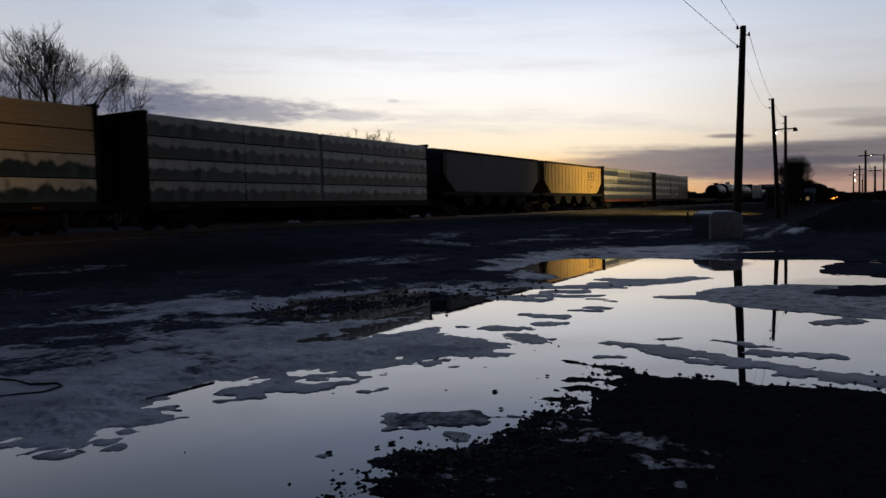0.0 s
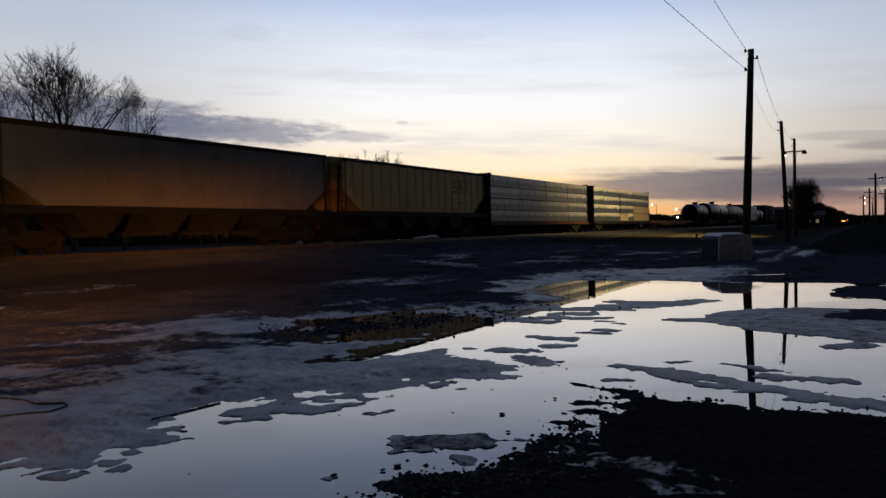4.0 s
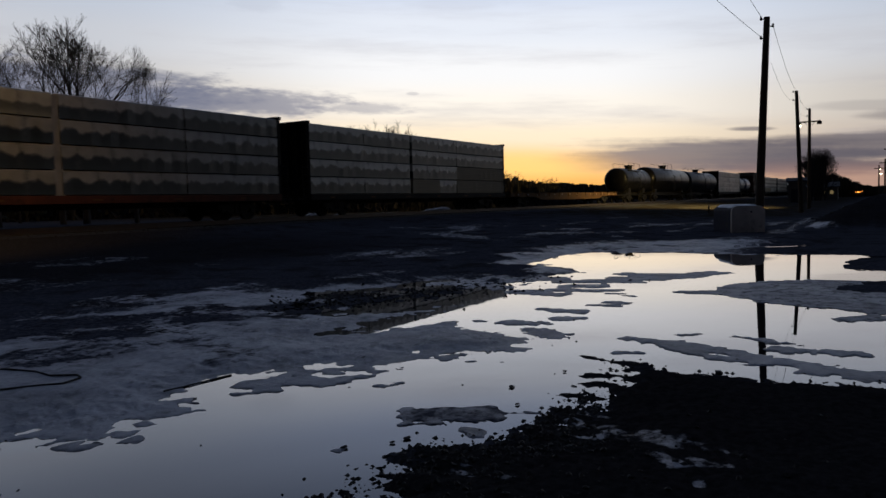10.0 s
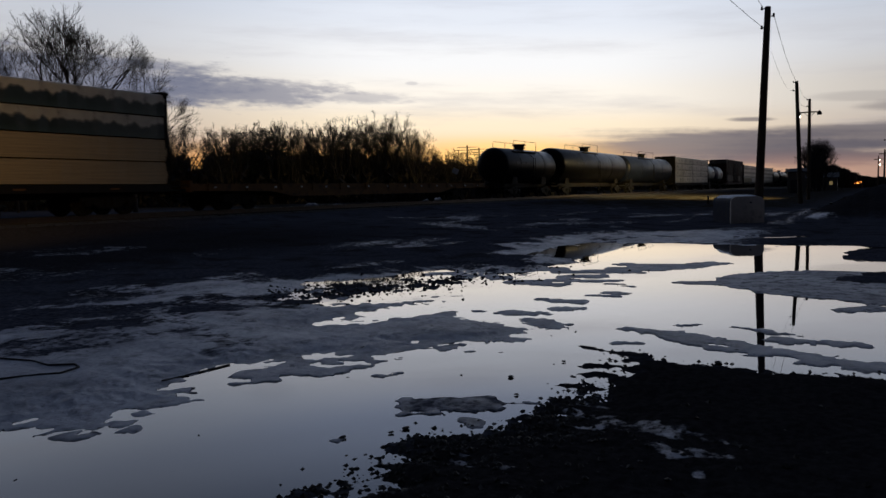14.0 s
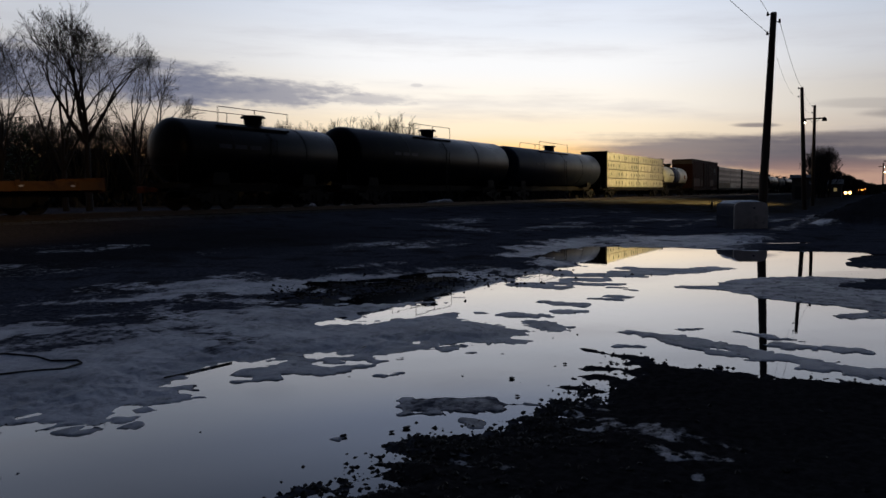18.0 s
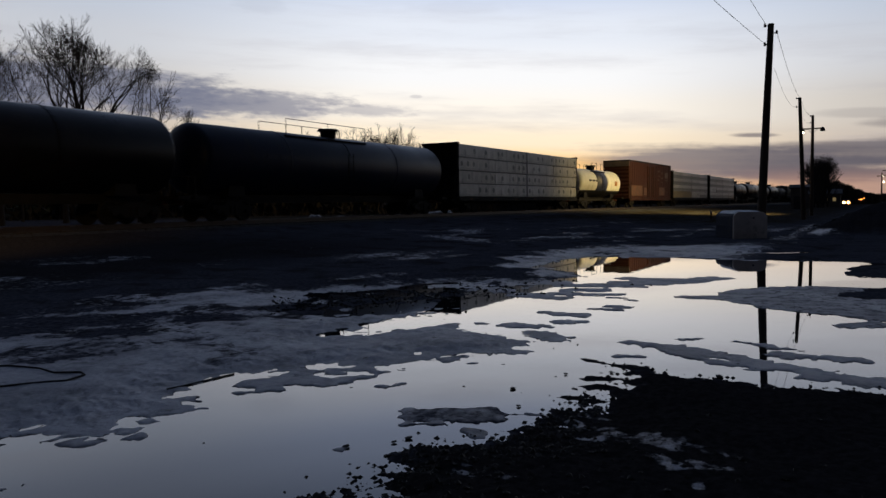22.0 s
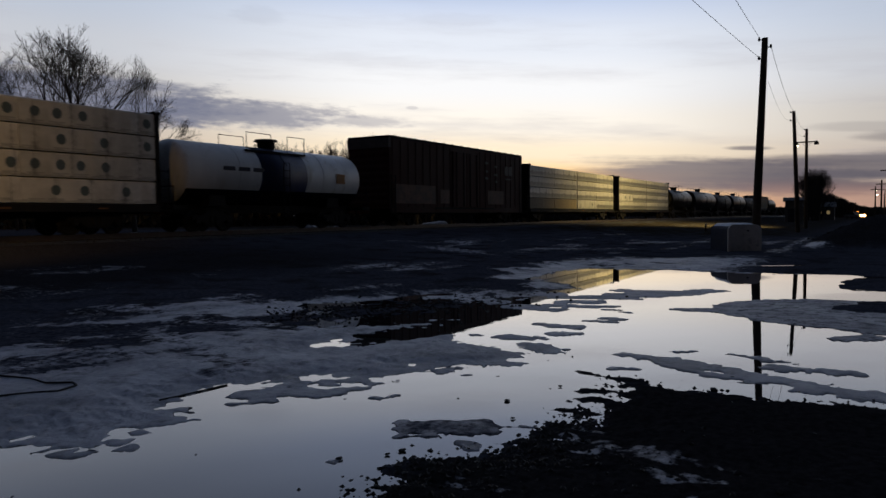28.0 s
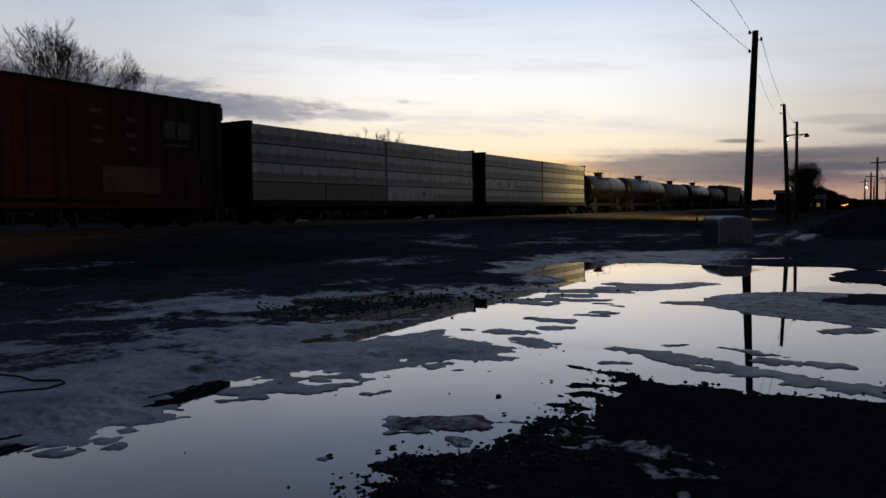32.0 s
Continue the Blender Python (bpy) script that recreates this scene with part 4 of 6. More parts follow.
def add_ladder(car, x, y, z0, z1, width=0.42, mat="steel"):
    bm = bmesh.new()
    for s in (-width / 2, width / 2):
        tube(bm, (x + s, y, z0), (x + s, y, z1), 0.022, sides=6)
    for k in range(int((z1 - z0) / 0.36) + 1):
        tube(bm, (x - width / 2, y, z0 + 0.08 + k * 0.36), (x + width / 2, y, z0 + 0.08 + k * 0.36), 0.018, sides=6)
    part("ladder", bm, M[mat], car)


def rolling(name, label, x0, category="railway wagon"):
    car = thing(name, label, category, "wagons of the freight train")
    CARS.append((car, x0))
    return car


def bundle_mesh(kind, length, width, height, seed):
    """A wrapped stack of lumber: slack film over it, sagging a little between the straps."""
    rnd = random.Random(seed)
    bm = bmesh.new()
    nx = max(4, round(length * 2.6))
    rings = []
    for i in range(nx + 1):
        x = -length / 2 + length * i / nx
        swell = 0.02 * math.sin(3.1 * i) * rnd.random() + rnd.uniform(-0.008, 0.008)
        pts = ((-width / 2 - swell, 0.03), (-width / 2 - swell * 1.6, height * 0.5), (-width / 2 - swell + 0.01, height - 0.05), (-width / 2 + 0.05, height - 0.005 + swell * 0.3),
               (width / 2 - 0.05, height - 0.005 + swell * 0.3), (width / 2, height - 0.05), (width / 2, height * 0.5), (width / 2, 0.03))
        rings.append([bm.verts.new((x, y, z)) for y, z in pts])
    for p, q in zip(rings, rings[1:]):
        for k in range(8):
            bm.faces.new((p[k], p[(k + 1) % 8], q[(k + 1) % 8], q[k]))
    bm.faces.new(rings[0])
    bm.faces.new(rings[-1][::-1])
    bmesh.ops.recalc_face_normals(bm, faces=bm.faces)
    me = mesh_of("wrapped_load", bm, M[kind])
    return me


def lumber_car(x0, wrap, label, odd=(), sill="steel", lengths=(5.45, 5.45, 5.45, 5.45), seed=1):
    """Centre-beam flatcar, 22.2 m deck, stacked four high on both sides of the beam. odd: (column, tier, wrap) of other bundles."""
    car = rolling("centerbeam_flatcar", label, x0)
    half = 11.1
    deck = boxed(-half, half, -1.40, 1.40, 0.98, 1.12)
    prism(deck, ((-half, 0.98), (-half, 0.80), (-6.5, 0.62), (6.5, 0.62), (half, 0.80), (half, 0.98)), -0.25, 0.25)
    part("deck", deck, M["steel"], car)
    for y in (-1.44, 1.40):
        part("side_sill", boxed(-half, half, y, y + 0.04, 0.84, 1.13), M[sill], car, "dull red side sill" if sill == "rust" else "")
    for k in range(6):
        part("reflector", boxed(-half + 1.5 + k * 3.6, -half + 1.9 + k * 3.6, -1.447, -1.441, 0.94, 1.00), M["yellow"], car, "amber reflector strip")
    for y in (-1.33, 1.27):
        part("dunnage_board", boxed(-0.19, 0.19, y, y + 0.06, 1.13, 4.62), M["dunnage"], car, "grey upright dunnage")
    top = 4.78
    for s in (-1, 1):
        x = s * half
        bm = boxed(*sorted((x, x - s * 0.09)), -1.38, 1.38, 1.12, top)
        head = part("bulkhead", bm, M["steel"], car, "dark steel end bulkhead")
        for k in range(5):
            y = -1.3 + k * 0.65
            part("bulkhead_post", boxed(*sorted((x, x + s * 0.12)), y - 0.05, y + 0.05, 1.12, top), M["steel"], head)
        part("bulkhead_cap", boxed(*sorted((x - s * 0.12, x + s * 0.14)), -1.42, 1.42, top - 0.12, top + 0.02), M["steel"], head)
        part("end_step", boxed(*sorted((x, x + s * 0.85)), -1.3, 1.3, 0.86, 0.95), M["steel"], car)
        add_ladder(car, x + s * 0.3, -1.38, 0.6, 2.6)
        add_coupler(car, x + s * 0.5, s)
        add_truck(car, s * 8.6)
    beam = boxed(-half, half, -0.06, 0.06, 4.55, 4.75)
    for k in range(15):
        x = -half + 0.8 + k * (2 * half - 1.6) / 14
        box(beam, x - 0.08, x + 0.08, -0.10, 0.10, 1.12, 4.6)
    part("center_beam", beam, M["steel"], car)
    tier_h = 0.893
    gap = 0.30
    for tier in range(4):
        x = -sum(lengths) / 2 - gap / 2
        for col, length in enumerate(lengths):
            if col == len(lengths) // 2:
                x += gap
            kind = wrap
            for c, t, w in odd:
                if (c, t) == (col, tier):
                    kind = w
            for y in (-0.735, 0.735):
                key = ("load", kind, length, (seed + tier + col) % 3)
                me = shared(key, lambda: bundle_mesh(kind, length + 0.03, 1.25, tier_h - 0.003, key[3]))
                part("wrapped_load", me, None, car, at=pose(x + length / 2 + random.uniform(-0.01, 0.01), y + random.uniform(-0.012, 0.012), 1.13 + tier * tier_h))
            x += length
    return car


def hopper_car(x0, paint, label, ribs, letters=False, half=8.5):
    car = rolling("covered_hopper", label, x0)
    top, low = 4.62, 1.75
    body = prism(bmesh.new(), ((-half, 2.9), (-half, top - 0.25), (-half + 0.1, top), (half - 0.1, top), (half, top - 0.25), (half, 2.9), (half - 1.7, low), (-half + 1.7, low)), -1.5, 1.5)
    part("body", body, M[paint], car)
    if ribs:
        for k in range(17):
            x = -half + 1.0 + k * (2 * half - 2.0) / 16
            part("rib", shared("rib", lambda: mesh_of("rib", boxed(-0.04, 0.04, -1.53, -1.5, low + 0.2, 4.4, bevel=0.012), M[paint])), None, car, at=pose(x, 0, 0))
    for y in (-1.53, 1.5):
        part("top_chord", boxed(-half, half, y, y + 0.03, 4.44, 4.62), M["chord"], car, "brown top chord")
        part("side_sill", boxed(-half - 0.4, half + 0.4, y, y + 0.06, 1.45, 1.72), M["steel"], car)
    roof = boxed(-half + 0.3, half - 0.3, -0.45, 0.45, top, top + 0.10)
    for k in range(10):
        x = -half + 1.2 + k * (2 * half - 2.4) / 9
        box(roof, x - 0.7, x + 0.7, -0.38, 0.38, top + 0.10, top + 0.17)
    part("hatch_trough", roof, M[paint], car)
    part("roof_walk", boxed(-half, half, 0.75, 1.35, top + 0.10, top + 0.14), M["steel"], car)
    for k in (-1.5, -0.5, 0.5, 1.5):
        x = k * 3.05
        bm = bmesh.new()
        prism(bm, ((x - 1.35, 1.75), (x + 1.35, 1.75), (x + 0.45, 0.75), (x - 0.45, 0.75)), -1.3, 1.3)
        part("discharge_hopper", bm, M["steel"], car, "sloped discharge bay")
        part("outlet_gate", boxed(x - 0.5, x + 0.5, -0.9, 0.9, 0.6, 0.75), M["steel"], car)
    for s in (-1, 1):
        end = boxed(*sorted((s * (half - 0.05), s * (half + 0.45))), -1.45, 1.45, 1.0, 1.12)
        for y in (-1.3, 1.3):
            tube(end, (s * (half + 0.2), y, 1.1), (s * (half - 0.02), y, 4.2), 0.06)
        box(end, *sorted((s * (half - 1.8), s * (half + 0.4))), -0.3, 0.3, 0.75, 1.3)
        part("end_platform", end, M["steel"], car)
        add_ladder(car, s * (half - 0.05), -1.56, 0.7, 4.5)
        add_coupler(car, s * (half + 0.3), s)
        add_truck(car, s * 7.0)
    if letters:
        # the owner's mark and data as plain bars
        for i, x in enumerate((4.15, 4.95, 5.75)):
            bm = bmesh.new()
            y = -1.512
            box(bm, x - 0.26, x + 0.26, y, y + 0.008, 3.86, 3.98)
            box(bm, x - 0.26, x + 0.26, y, y + 0.008, 3.36, 3.48)
            box(bm, x - 0.12, x + 0.12, y, y + 0.008, 3.48, 3.86)
            part("mark", bm, M["black"], car)
            part("data_bar", boxed(x - 0.28, x + 0.28, y, y + 0.008, 3.10, 3.20), M["black"], car)
        part("data_bar", boxed(4.8, 5.1, -1.512, -1.504, 2.35, 2.5), M["black"], car)
    return car


def tank_car(x0, length, paint, label, radius=1.5, band="", placard=False, belly=False, rails=((-2.9, 1.5),)):
    car = rolling("tank_car", label, x0)
    half, zc = length / 2, 1.20 + radius
    prof = [(-half + 0.62 * (1 - math.cos(radians(a))), radius * max(0.02, math.sin(radians(a)))) for a in (0, 15, 30, 45, 60, 75, 90)]
    shell = lathe(bmesh.new(), prof + [(-x, r) for x, r in reversed(prof)], "X", 32)
    bmesh.ops.translate(shell, verts=shell.verts, vec=(0, 0, zc))
    part("shell", shell, M[paint], car, shade=True)
    if band:
        b = lathe(bmesh.new(), ((-1.6, radius + 0.006), (1.6, radius + 0.006)), "X", 32)
        bmesh.ops.translate(b, verts=b.verts, vec=(0, 0, zc))
        part("painted_band", b, M[band], car, "dark blue band", shade=True)
    if belly:
        low = bmesh.new()
        rings = []
        for x in (-half + 0.5, half - 0.5):
            rings.append([low.verts.new((x, (radius + 0.03) * math.sin(a), zc - (radius + 0.03) * math.cos(a))) for a in np.radians(np.linspace(-58, 58, 20))])
        for k in range(19):
            low.faces.new((rings[0][k], rings[0][k + 1], rings[1][k + 1], rings[1][k]))
        part("black_belly", low, M["black"], car, "black lower shell", shade=True)
    for x in (-half * 0.45, half * 0.45):
        b = lathe(bmesh.new(), ((x - 0.06, radius + 0.015), (x + 0.06, radius + 0.015)), "X", 32)
        bmesh.ops.translate(b, verts=b.verts, vec=(0, 0, zc))
        part("shell_seam", b, M[paint], car)
    top = zc + radius
    man = bmesh.new()
    tube(man, (0.1, 0, top - 0.1), (0.1, 0, top + 0.34), 0.40, 0.44, 16)
    tube(man, (0.1, 0, top + 0.34), (0.1, 0, top + 0.44), 0.60, 0.52, 16)
    part("manway", man, M["steel"], car, "dark capped manway")
    walk_top = boxed(min(r[0] for r in rails) - 0.05, max(r[1] for r in rails) + 0.05, -0.95, 0.95, top - 0.30, top - 0.22)
    part("platform", walk_top, M["steel"], car)
    for y in (-0.9, 0.9):
        for x0r, x1r in rails:
            rail = piped(((x0r, y, top - 0.28), (x0r, y, top + 0.58), (x1r, y, top + 0.58), (x1r, y, top - 0.28)), 0.018)
            if x1r - x0r > 2:
                tube(rail, ((x0r + x1r) / 2, y, top - 0.28), ((x0r + x1r) / 2, y, top + 0.58), 0.018, sides=6)
            part("handrail", rail, M["steel"], car)
    sill = boxed(-half + 0.2, half - 0.2, -0.28, 0.28, 0.80, 1.16)
    for s in (-1, 1):
        x = s * (half - 2.4)
        prism(sill, ((x - 0.5, 1.1), (x + 0.5, 1.1), (x + 0.4, 1.75), (x - 0.4, 1.75)), -1.0, 1.0)
        box(sill, *sorted((s * (half - 0.3), s * (half + 0.35))), -1.42, 1.42, 0.94, 1.10)
    part("underframe", sill, M["steel"], car)
    for s in (-1, 1):
        part("end_rail", piped(((s * (half + 0.25), -1.35, 1.1), (s * (half + 0.25), -1.35, 1.9), (s * (half + 0.25), 1.35, 1.9), (s * (half + 0.25), 1.35, 1.1)), 0.025), M["steel"], car)
        add_coupler(car, s * (half + 0.25), s)
        add_truck(car, s * (half - 2.1))
    add_ladder(car, 0.0, -radius - 0.06, 0.6, zc + 0.6)
    lad = piped(((0.0, -radius - 0.05, zc + 0.5), (0.0, -radius * 0.8, top - 0.5), (0.0, -0.95, top - 0.28)), 0.02)
    part("ladder_top", lad, M["steel"], car)
    part("drain_valve", tube(bmesh.new(), (0, 0, 0.72), (0, 0, 1.15), 0.22, 0.3, 12), M["steel"], car)
    if placard:
        for x in (half - 2.2,):
            part("placard", boxed(x - 0.36, x + 0.36, -radius - 0.03, -radius - 0.01, zc - 0.25, zc + 0.25), M["orange"], car)
    for k in range(3):
        part("data_bar", boxed(-half * 0.62 + k * 0.9, -half * 0.62 + k * 0.9 + 0.7, -radius - 0.012, -radius - 0.004, zc + 0.1, zc + 0.28), M["grey_tank"], car, "worn lettering panel")
    return car


def box_car(x0, label, half=9.25):
    car = rolling("boxcar", label, x0)
    top = 5.32
    part("body", boxed(-half, half, -1.48, 1.48, 1.05, top - 0.14), M["boxcar"], car)
    roof = prism(bmesh.new(), ((0, 0), (0, 0.14), (2 * half, 0.14), (2 * half, 0)), -1.5, 1.5)
    bmesh.ops.translate(roof, verts=roof.verts, vec=(-half, 0, top - 0.14))
    for k in range(16):
        x = -half + 0.6 + k * (2 * half - 1.2) / 15
        box(roof, x - 0.04, x + 0.04, -1.49, 1.49, top, top + 0.035)
    part("roof", roof, M["steel"], car)
    for k in range(22):
        x = -half + 0.35 + k * (2 * half - 0.7) / 21
        if abs(x) > 2.0:
            part("side_post", shared("side_post", lambda: mesh_of("side_post", boxed(-0.05, 0.05, -1.51, -1.48, 1.15, 5.1), M["boxcar"])), None, car, at=pose(x, 0, 0))
    for x in (-0.95, 0.95):
        door = part("door", boxed(x - 0.93, x + 0.93, -1.57, -1.485, 1.15, 4.9, bevel=0.02), M["boxcar"], car, "plug door of the same red")
        for k in (-0.5, 0.5):
            part("lock_rod", tube(bmesh.new(), (x + k, -1.60, 1.2), (x + k, -1.60, 4.85), 0.025), M["steel"], door)
        for z in (1.9, 2.8, 3.7):
            part("door_rib", boxed(x - 0.85, x + 0.85, -1.595, -1.57, z, z + 0.10), M["boxcar"], door)
    part("door_track", boxed(-4.2, 4.2, -1.60, -1.54, 1.05, 1.13), M["steel"], car)
    for y in (-1.52, 1.48):
        part("side_sill", boxed(-half, half, y, y + 0.04, 0.80, 1.05), M["boxcar"], car)
    for s in (-1, 1):
        for k in range(8):
            z = 1.2 + k * 0.42
            part("end_rib", prism(bmesh.new(), ((s * half, z), (s * (half + 0.07), z + 0.12), (s * (half + 0.07), z + 0.22), (s * half, z + 0.34)), -1.4, 1.4), M["boxcar"], car)
        part("height_stripe", boxed(*sorted((s * half, s * (half + 0.09))), -1.485, 1.485, 4.62, 5.18), M["faded"], car, "faded excess-height panel across the end")
        part("corner_stripe", boxed(*sorted((s * (half - 0.01), s * (half - 0.16))), -1.492, -1.484, 4.62, 5.18), M["faded"], car)
        add_ladder(car, s * (half - 0.3), -1.56, 0.7, 3.0)
        add_coupler(car, s * (half + 0.05), s)
        add_truck(car, s * 6.9)
    # owner's mark as a plain faded panel
    mark = prism(bmesh.new(), ((6.1, 3.75), (6.25, 3.6), (6.7, 3.6), (6.7, 4.3), (6.25, 4.3), (6.1, 4.15)), -1.524, -1.514)
    box(mark, 6.80, 7.42, -1.524, -1.514, 3.6, 4.3)
    part("mark", mark, M["faded"], car, "faded grey owner's mark as plain blocks")
    part("data_bar", boxed(6.2, 7.3, -1.524, -1.514, 3.28, 3.38), M["faded"], car)
    for x, z, w in ((3.1, 4.3, 0.5), (3.15, 3.7, 0.35), (3.1, 3.2, 0.5), (4.6, 4.1, 0.4), (4.6, 3.5, 0.5), (4.65, 3.0, 0.3)):
        part("data_bar", boxed(x - w / 2, x + w / 2, -1.524, -1.514, z, z + 0.16), M["faded"], car)
    # plain faded paint patches low on the side
    for x, w, z, h in ((-6.4, 4.6, 1.35, 1.15), (-2.9, 1.2, 1.4, 0.9), (4.6, 2.6, 1.4, 1.0)):
        part("paint_patch", boxed(x - w / 2, x + w / 2, -1.522, -1.513, z, z + h), M["patch"], car, "worn pale painted patch")
    part("underframe", boxed(-half + 0.3, half - 0.3, -0.35, 0.35, 0.72, 1.05), M["steel"], car)
    return car


def flat_car(x0, label, half=13.3):
    car = rolling("flatcar", label, x0)
    part("deck", boxed(-half, half, -1.40, 1.40, 1.02, 1.14), M["ties"], car)
    for y in (-1.45, 1.40):
        bm = prism(bmesh.new(), ((-half, 1.16), (-half, 0.86), (-8.5, 0.80), (-7.0, 0.55), (7.0, 0.55), (8.5, 0.80), (half, 0.86), (half, 1.16)), y, y + 0.05)
        part("side_sill", bm, M["yellow"], car, "dirty yellow fish-belly sill")
    for k in range(12):
        x = -half + 1.0 + k * (2 * half - 2.0) / 11
        part("stake_pocket", boxed(x - 0.06, x + 0.06, -1.50, -1.45, 0.84, 1.20), M["yellow"], car)
    part("center_sill", boxed(-half + 0.2, half - 0.2, -0.3, 0.3, 0.60, 1.02), M["steel"], car)
    plate = shared("reflector_plate", lambda: mesh_of("reflector", boxed(-0.06, 0.06, -1.512, -1.504, 0.97, 1.03), M["white"]))
    for k in range(14):
        part("reflector", plate, None, car, "small white reflector" if k == 0 else "", at=pose(-half + 1.3 + k * (2 * half - 2.6) / 13, 0, 0))
    for s in (-1, 1):
        part("end_sill", boxed(*sorted((s * half, s * (half - 0.12))), -1.45, 1.45, 0.80, 1.30), M["yellow"], car)
        add_coupler(car, s * half, s)
        add_truck(car, s * 10.2)
    return car


def make_train():
    lumber_car(7.05, "wrap_wave", "centre-beam flatcar of wrapped lumber with bare yellow bundles", odd=((3, 3, "wood_load"), (3, 2, "wood_load"), (2, 2, "wood_load")), seed=2)
    lumber_car(31.45, "wrap_wave", "centre-beam flatcar stacked with green and white wrapped lumber")
    hopper_car(53.1, "hopper_dark", "dusty grey smooth-sided covered hopper", False, half=8.6)
    hopper_car(71.5, "hopper", "pale dusty ribbed covered hopper with dark owner's mark", True, True, half=8.5)
    lumber_car(92.5, "wrap_grey", "centre-beam flatcar of grey wrapped lumber", odd=((1, 3, "wrap_band"), (0, 2, "wrap_band")), sill="rust", seed=3)
    lumber_car(116.8, "wrap_wave", "centre-beam flatcar of wrapped lumber with bare bundles low down",
               odd=((2, 0, "wood_load"), (4, 0, "wood_load"), (4, 1, "wood_load")), lengths=(4.6, 4.6, 3.2, 2.3, 7.1), seed=4)
    flat_car(142.2, "empty long flatcar with dirty yellow sills")
    tank_car(164.4, 10.6, "black", "short dirty black tank car", 1.37)
    tank_car(180.1, 19.4, "black", "long black tank car with walkway rails", 1.58)
    tank_car(200.7, 20.0, "grey_tank", "long blue-grey tank car with walkway rails", 1.56, rails=((-4.2, 2.2),))
    lumber_car(223.8, "wrap_white", "centre-beam flatcar of white wrapped lumber with rows of printed marks", lengths=(5.45,) * 4, seed=6)
    tank_car(242.3, 12.8, "white_tank", "white tank car with a dark blue band and black belly", 1.38, band="blue", placard=True, belly=True, rails=((-2.1, -0.5), (0.65, 1.9)))
    box_car(260.2, "oxide-red high-cube boxcar with faded marks on its side")
    lumber_car(282.4, "wrap_band", "centre-beam flatcar of banded grey wrapped lumber", odd=((0, 0, "wood_load"), (1, 0, "wood_load"), (2, 0, "wrap_white")), lengths=(5.45,) * 4, seed=8)
    lumber_car(306.5, "wrap_band", "centre-beam flatcar of pale banded wrapped lumber", odd=((0, 1, "wrap_white"),), seed=9)
    tank_car(326.0, 12.8, "black", "grimy black tank car with walkway rails", 1.42)
    tank_car(342.4, 17.4, "black", "black tank car at the tail of the train", 1.5)
    tank_car(359.8, 14.5, "dull_tank", "grey tank car at the tail of the train", 1.42)
    tank_car(376.2, 15.5, "black", "black tank car at the tail of the train", 1.5)
    tank_car(392.6, 14.5, "dull_tank", "grey tank car at the tail of the train", 1.42)
    hopper_car(410.6, "hopper_dark", "dusty grey covered hopper at the tail", True)
    tank_car(428.6, 15.0, "black", "black tank car at the tail of the train", 1.5)


make_train()

# ---- poles, wires, box and far things ----
def utility_pole(x, y, base, top, lean=(0, 0), arm=False, insulators=((0.12, 1), (0.75, 1)), name="utility_pole", group="poles along the road", label="weathered dark wooden utility pole"):
    pole = thing(name, label, "utility pole", group, pose(x, y, base))
    h = top - base
    bm = bmesh.new()
    prev = None
    for k in range(9):
        r = 0.18 - 0.06 * k / 8 + random.uniform(-0.004, 0.004)
        ring = [bm.verts.new((lean[0] * k / 8 + r * math.cos(a * 0.5236), lean[1] * k / 8 + r * math.sin(a * 0.5236), h * k / 8 - 0.4 * (k == 0))) for a in range(12)]
        if prev:
            for a in range(12):
                bm.faces.new((prev[a], prev[(a + 1) % 12], ring[(a + 1) % 12], ring[a]))
        prev = ring
    bm.faces.new(prev)
    part("shaft", bm, M["pole"], pole, shade=True)
    for dz, side in insulators:
        ins = tube(bmesh.new(), (lean[0], lean[1] + side * 0.22, h - dz), (lean[0], lean[1] + side * 0.22, h - dz + 0.14), 0.05, 0.035)
        tube(ins, (lean[0], lean[1], h - dz + 0.04), (lean[0], lean[1] + side * 0.25, h - dz + 0.04), 0.02)
        part("insulator", ins, M["steel"], pole)
    if arm:
        z = h - 1.30
        part("crossarm", boxed(lean[0] - 0.05, lean[0] + 0.05, lean[1] - 0.92, lean[1] + 0.97, z, z + 0.12, bevel=0.01), M["pole"], pole, "wooden lamp arm")
        for s in (-1, 1):
            part("arm_brace", tube(bmesh.new(), (lean[0], lean[1], z - 0.42), (lean[0], lean[1] + s * 0.45, z + 0.02), 0.02, sides=6), M["steel"], pole)
        for y1 in (lean[1] + 0.90, lean[1] - 0.85):
            head = lathe(bmesh.new(), ((z - 0.22, 0.20), (z - 0.16, 0.24), (z + 0.05, 0.16), (z + 0.16, 0.06)), "Z", 14)
            bmesh.ops.translate(head, verts=head.verts, vec=(lean[0], y1, 0))
            lit = y1 > lean[1]
            cap = part("lamp_head", head, M["steel"], pole, "lit yard lamp" if lit else "unlit yard lamp")
            if lit:
                b = bmesh.new()
                bmesh.ops.create_icosphere(b, subdivisions=2, radius=0.16)
                bmesh.ops.translate(b, verts=b.verts, vec=(lean[0], y1, z - 0.26))
                part("bulb", b, M["bulb"], cap, "glowing bulb")
    return pole


utility_pole(32.7, 4.43, 0.02, 8.66, (0.10, -0.29), insulators=((0.10, 1), (0.85, 1), (0.42, -1)))
utility_pole(62.6, 5.44, 0.1, 9.36, (0.3, 0.42))
utility_pole(78.7, 6.18, 0.1, 9.57, (0.2, 0.03), arm=True, label="wooden utility pole with a lit lamp on its arm")


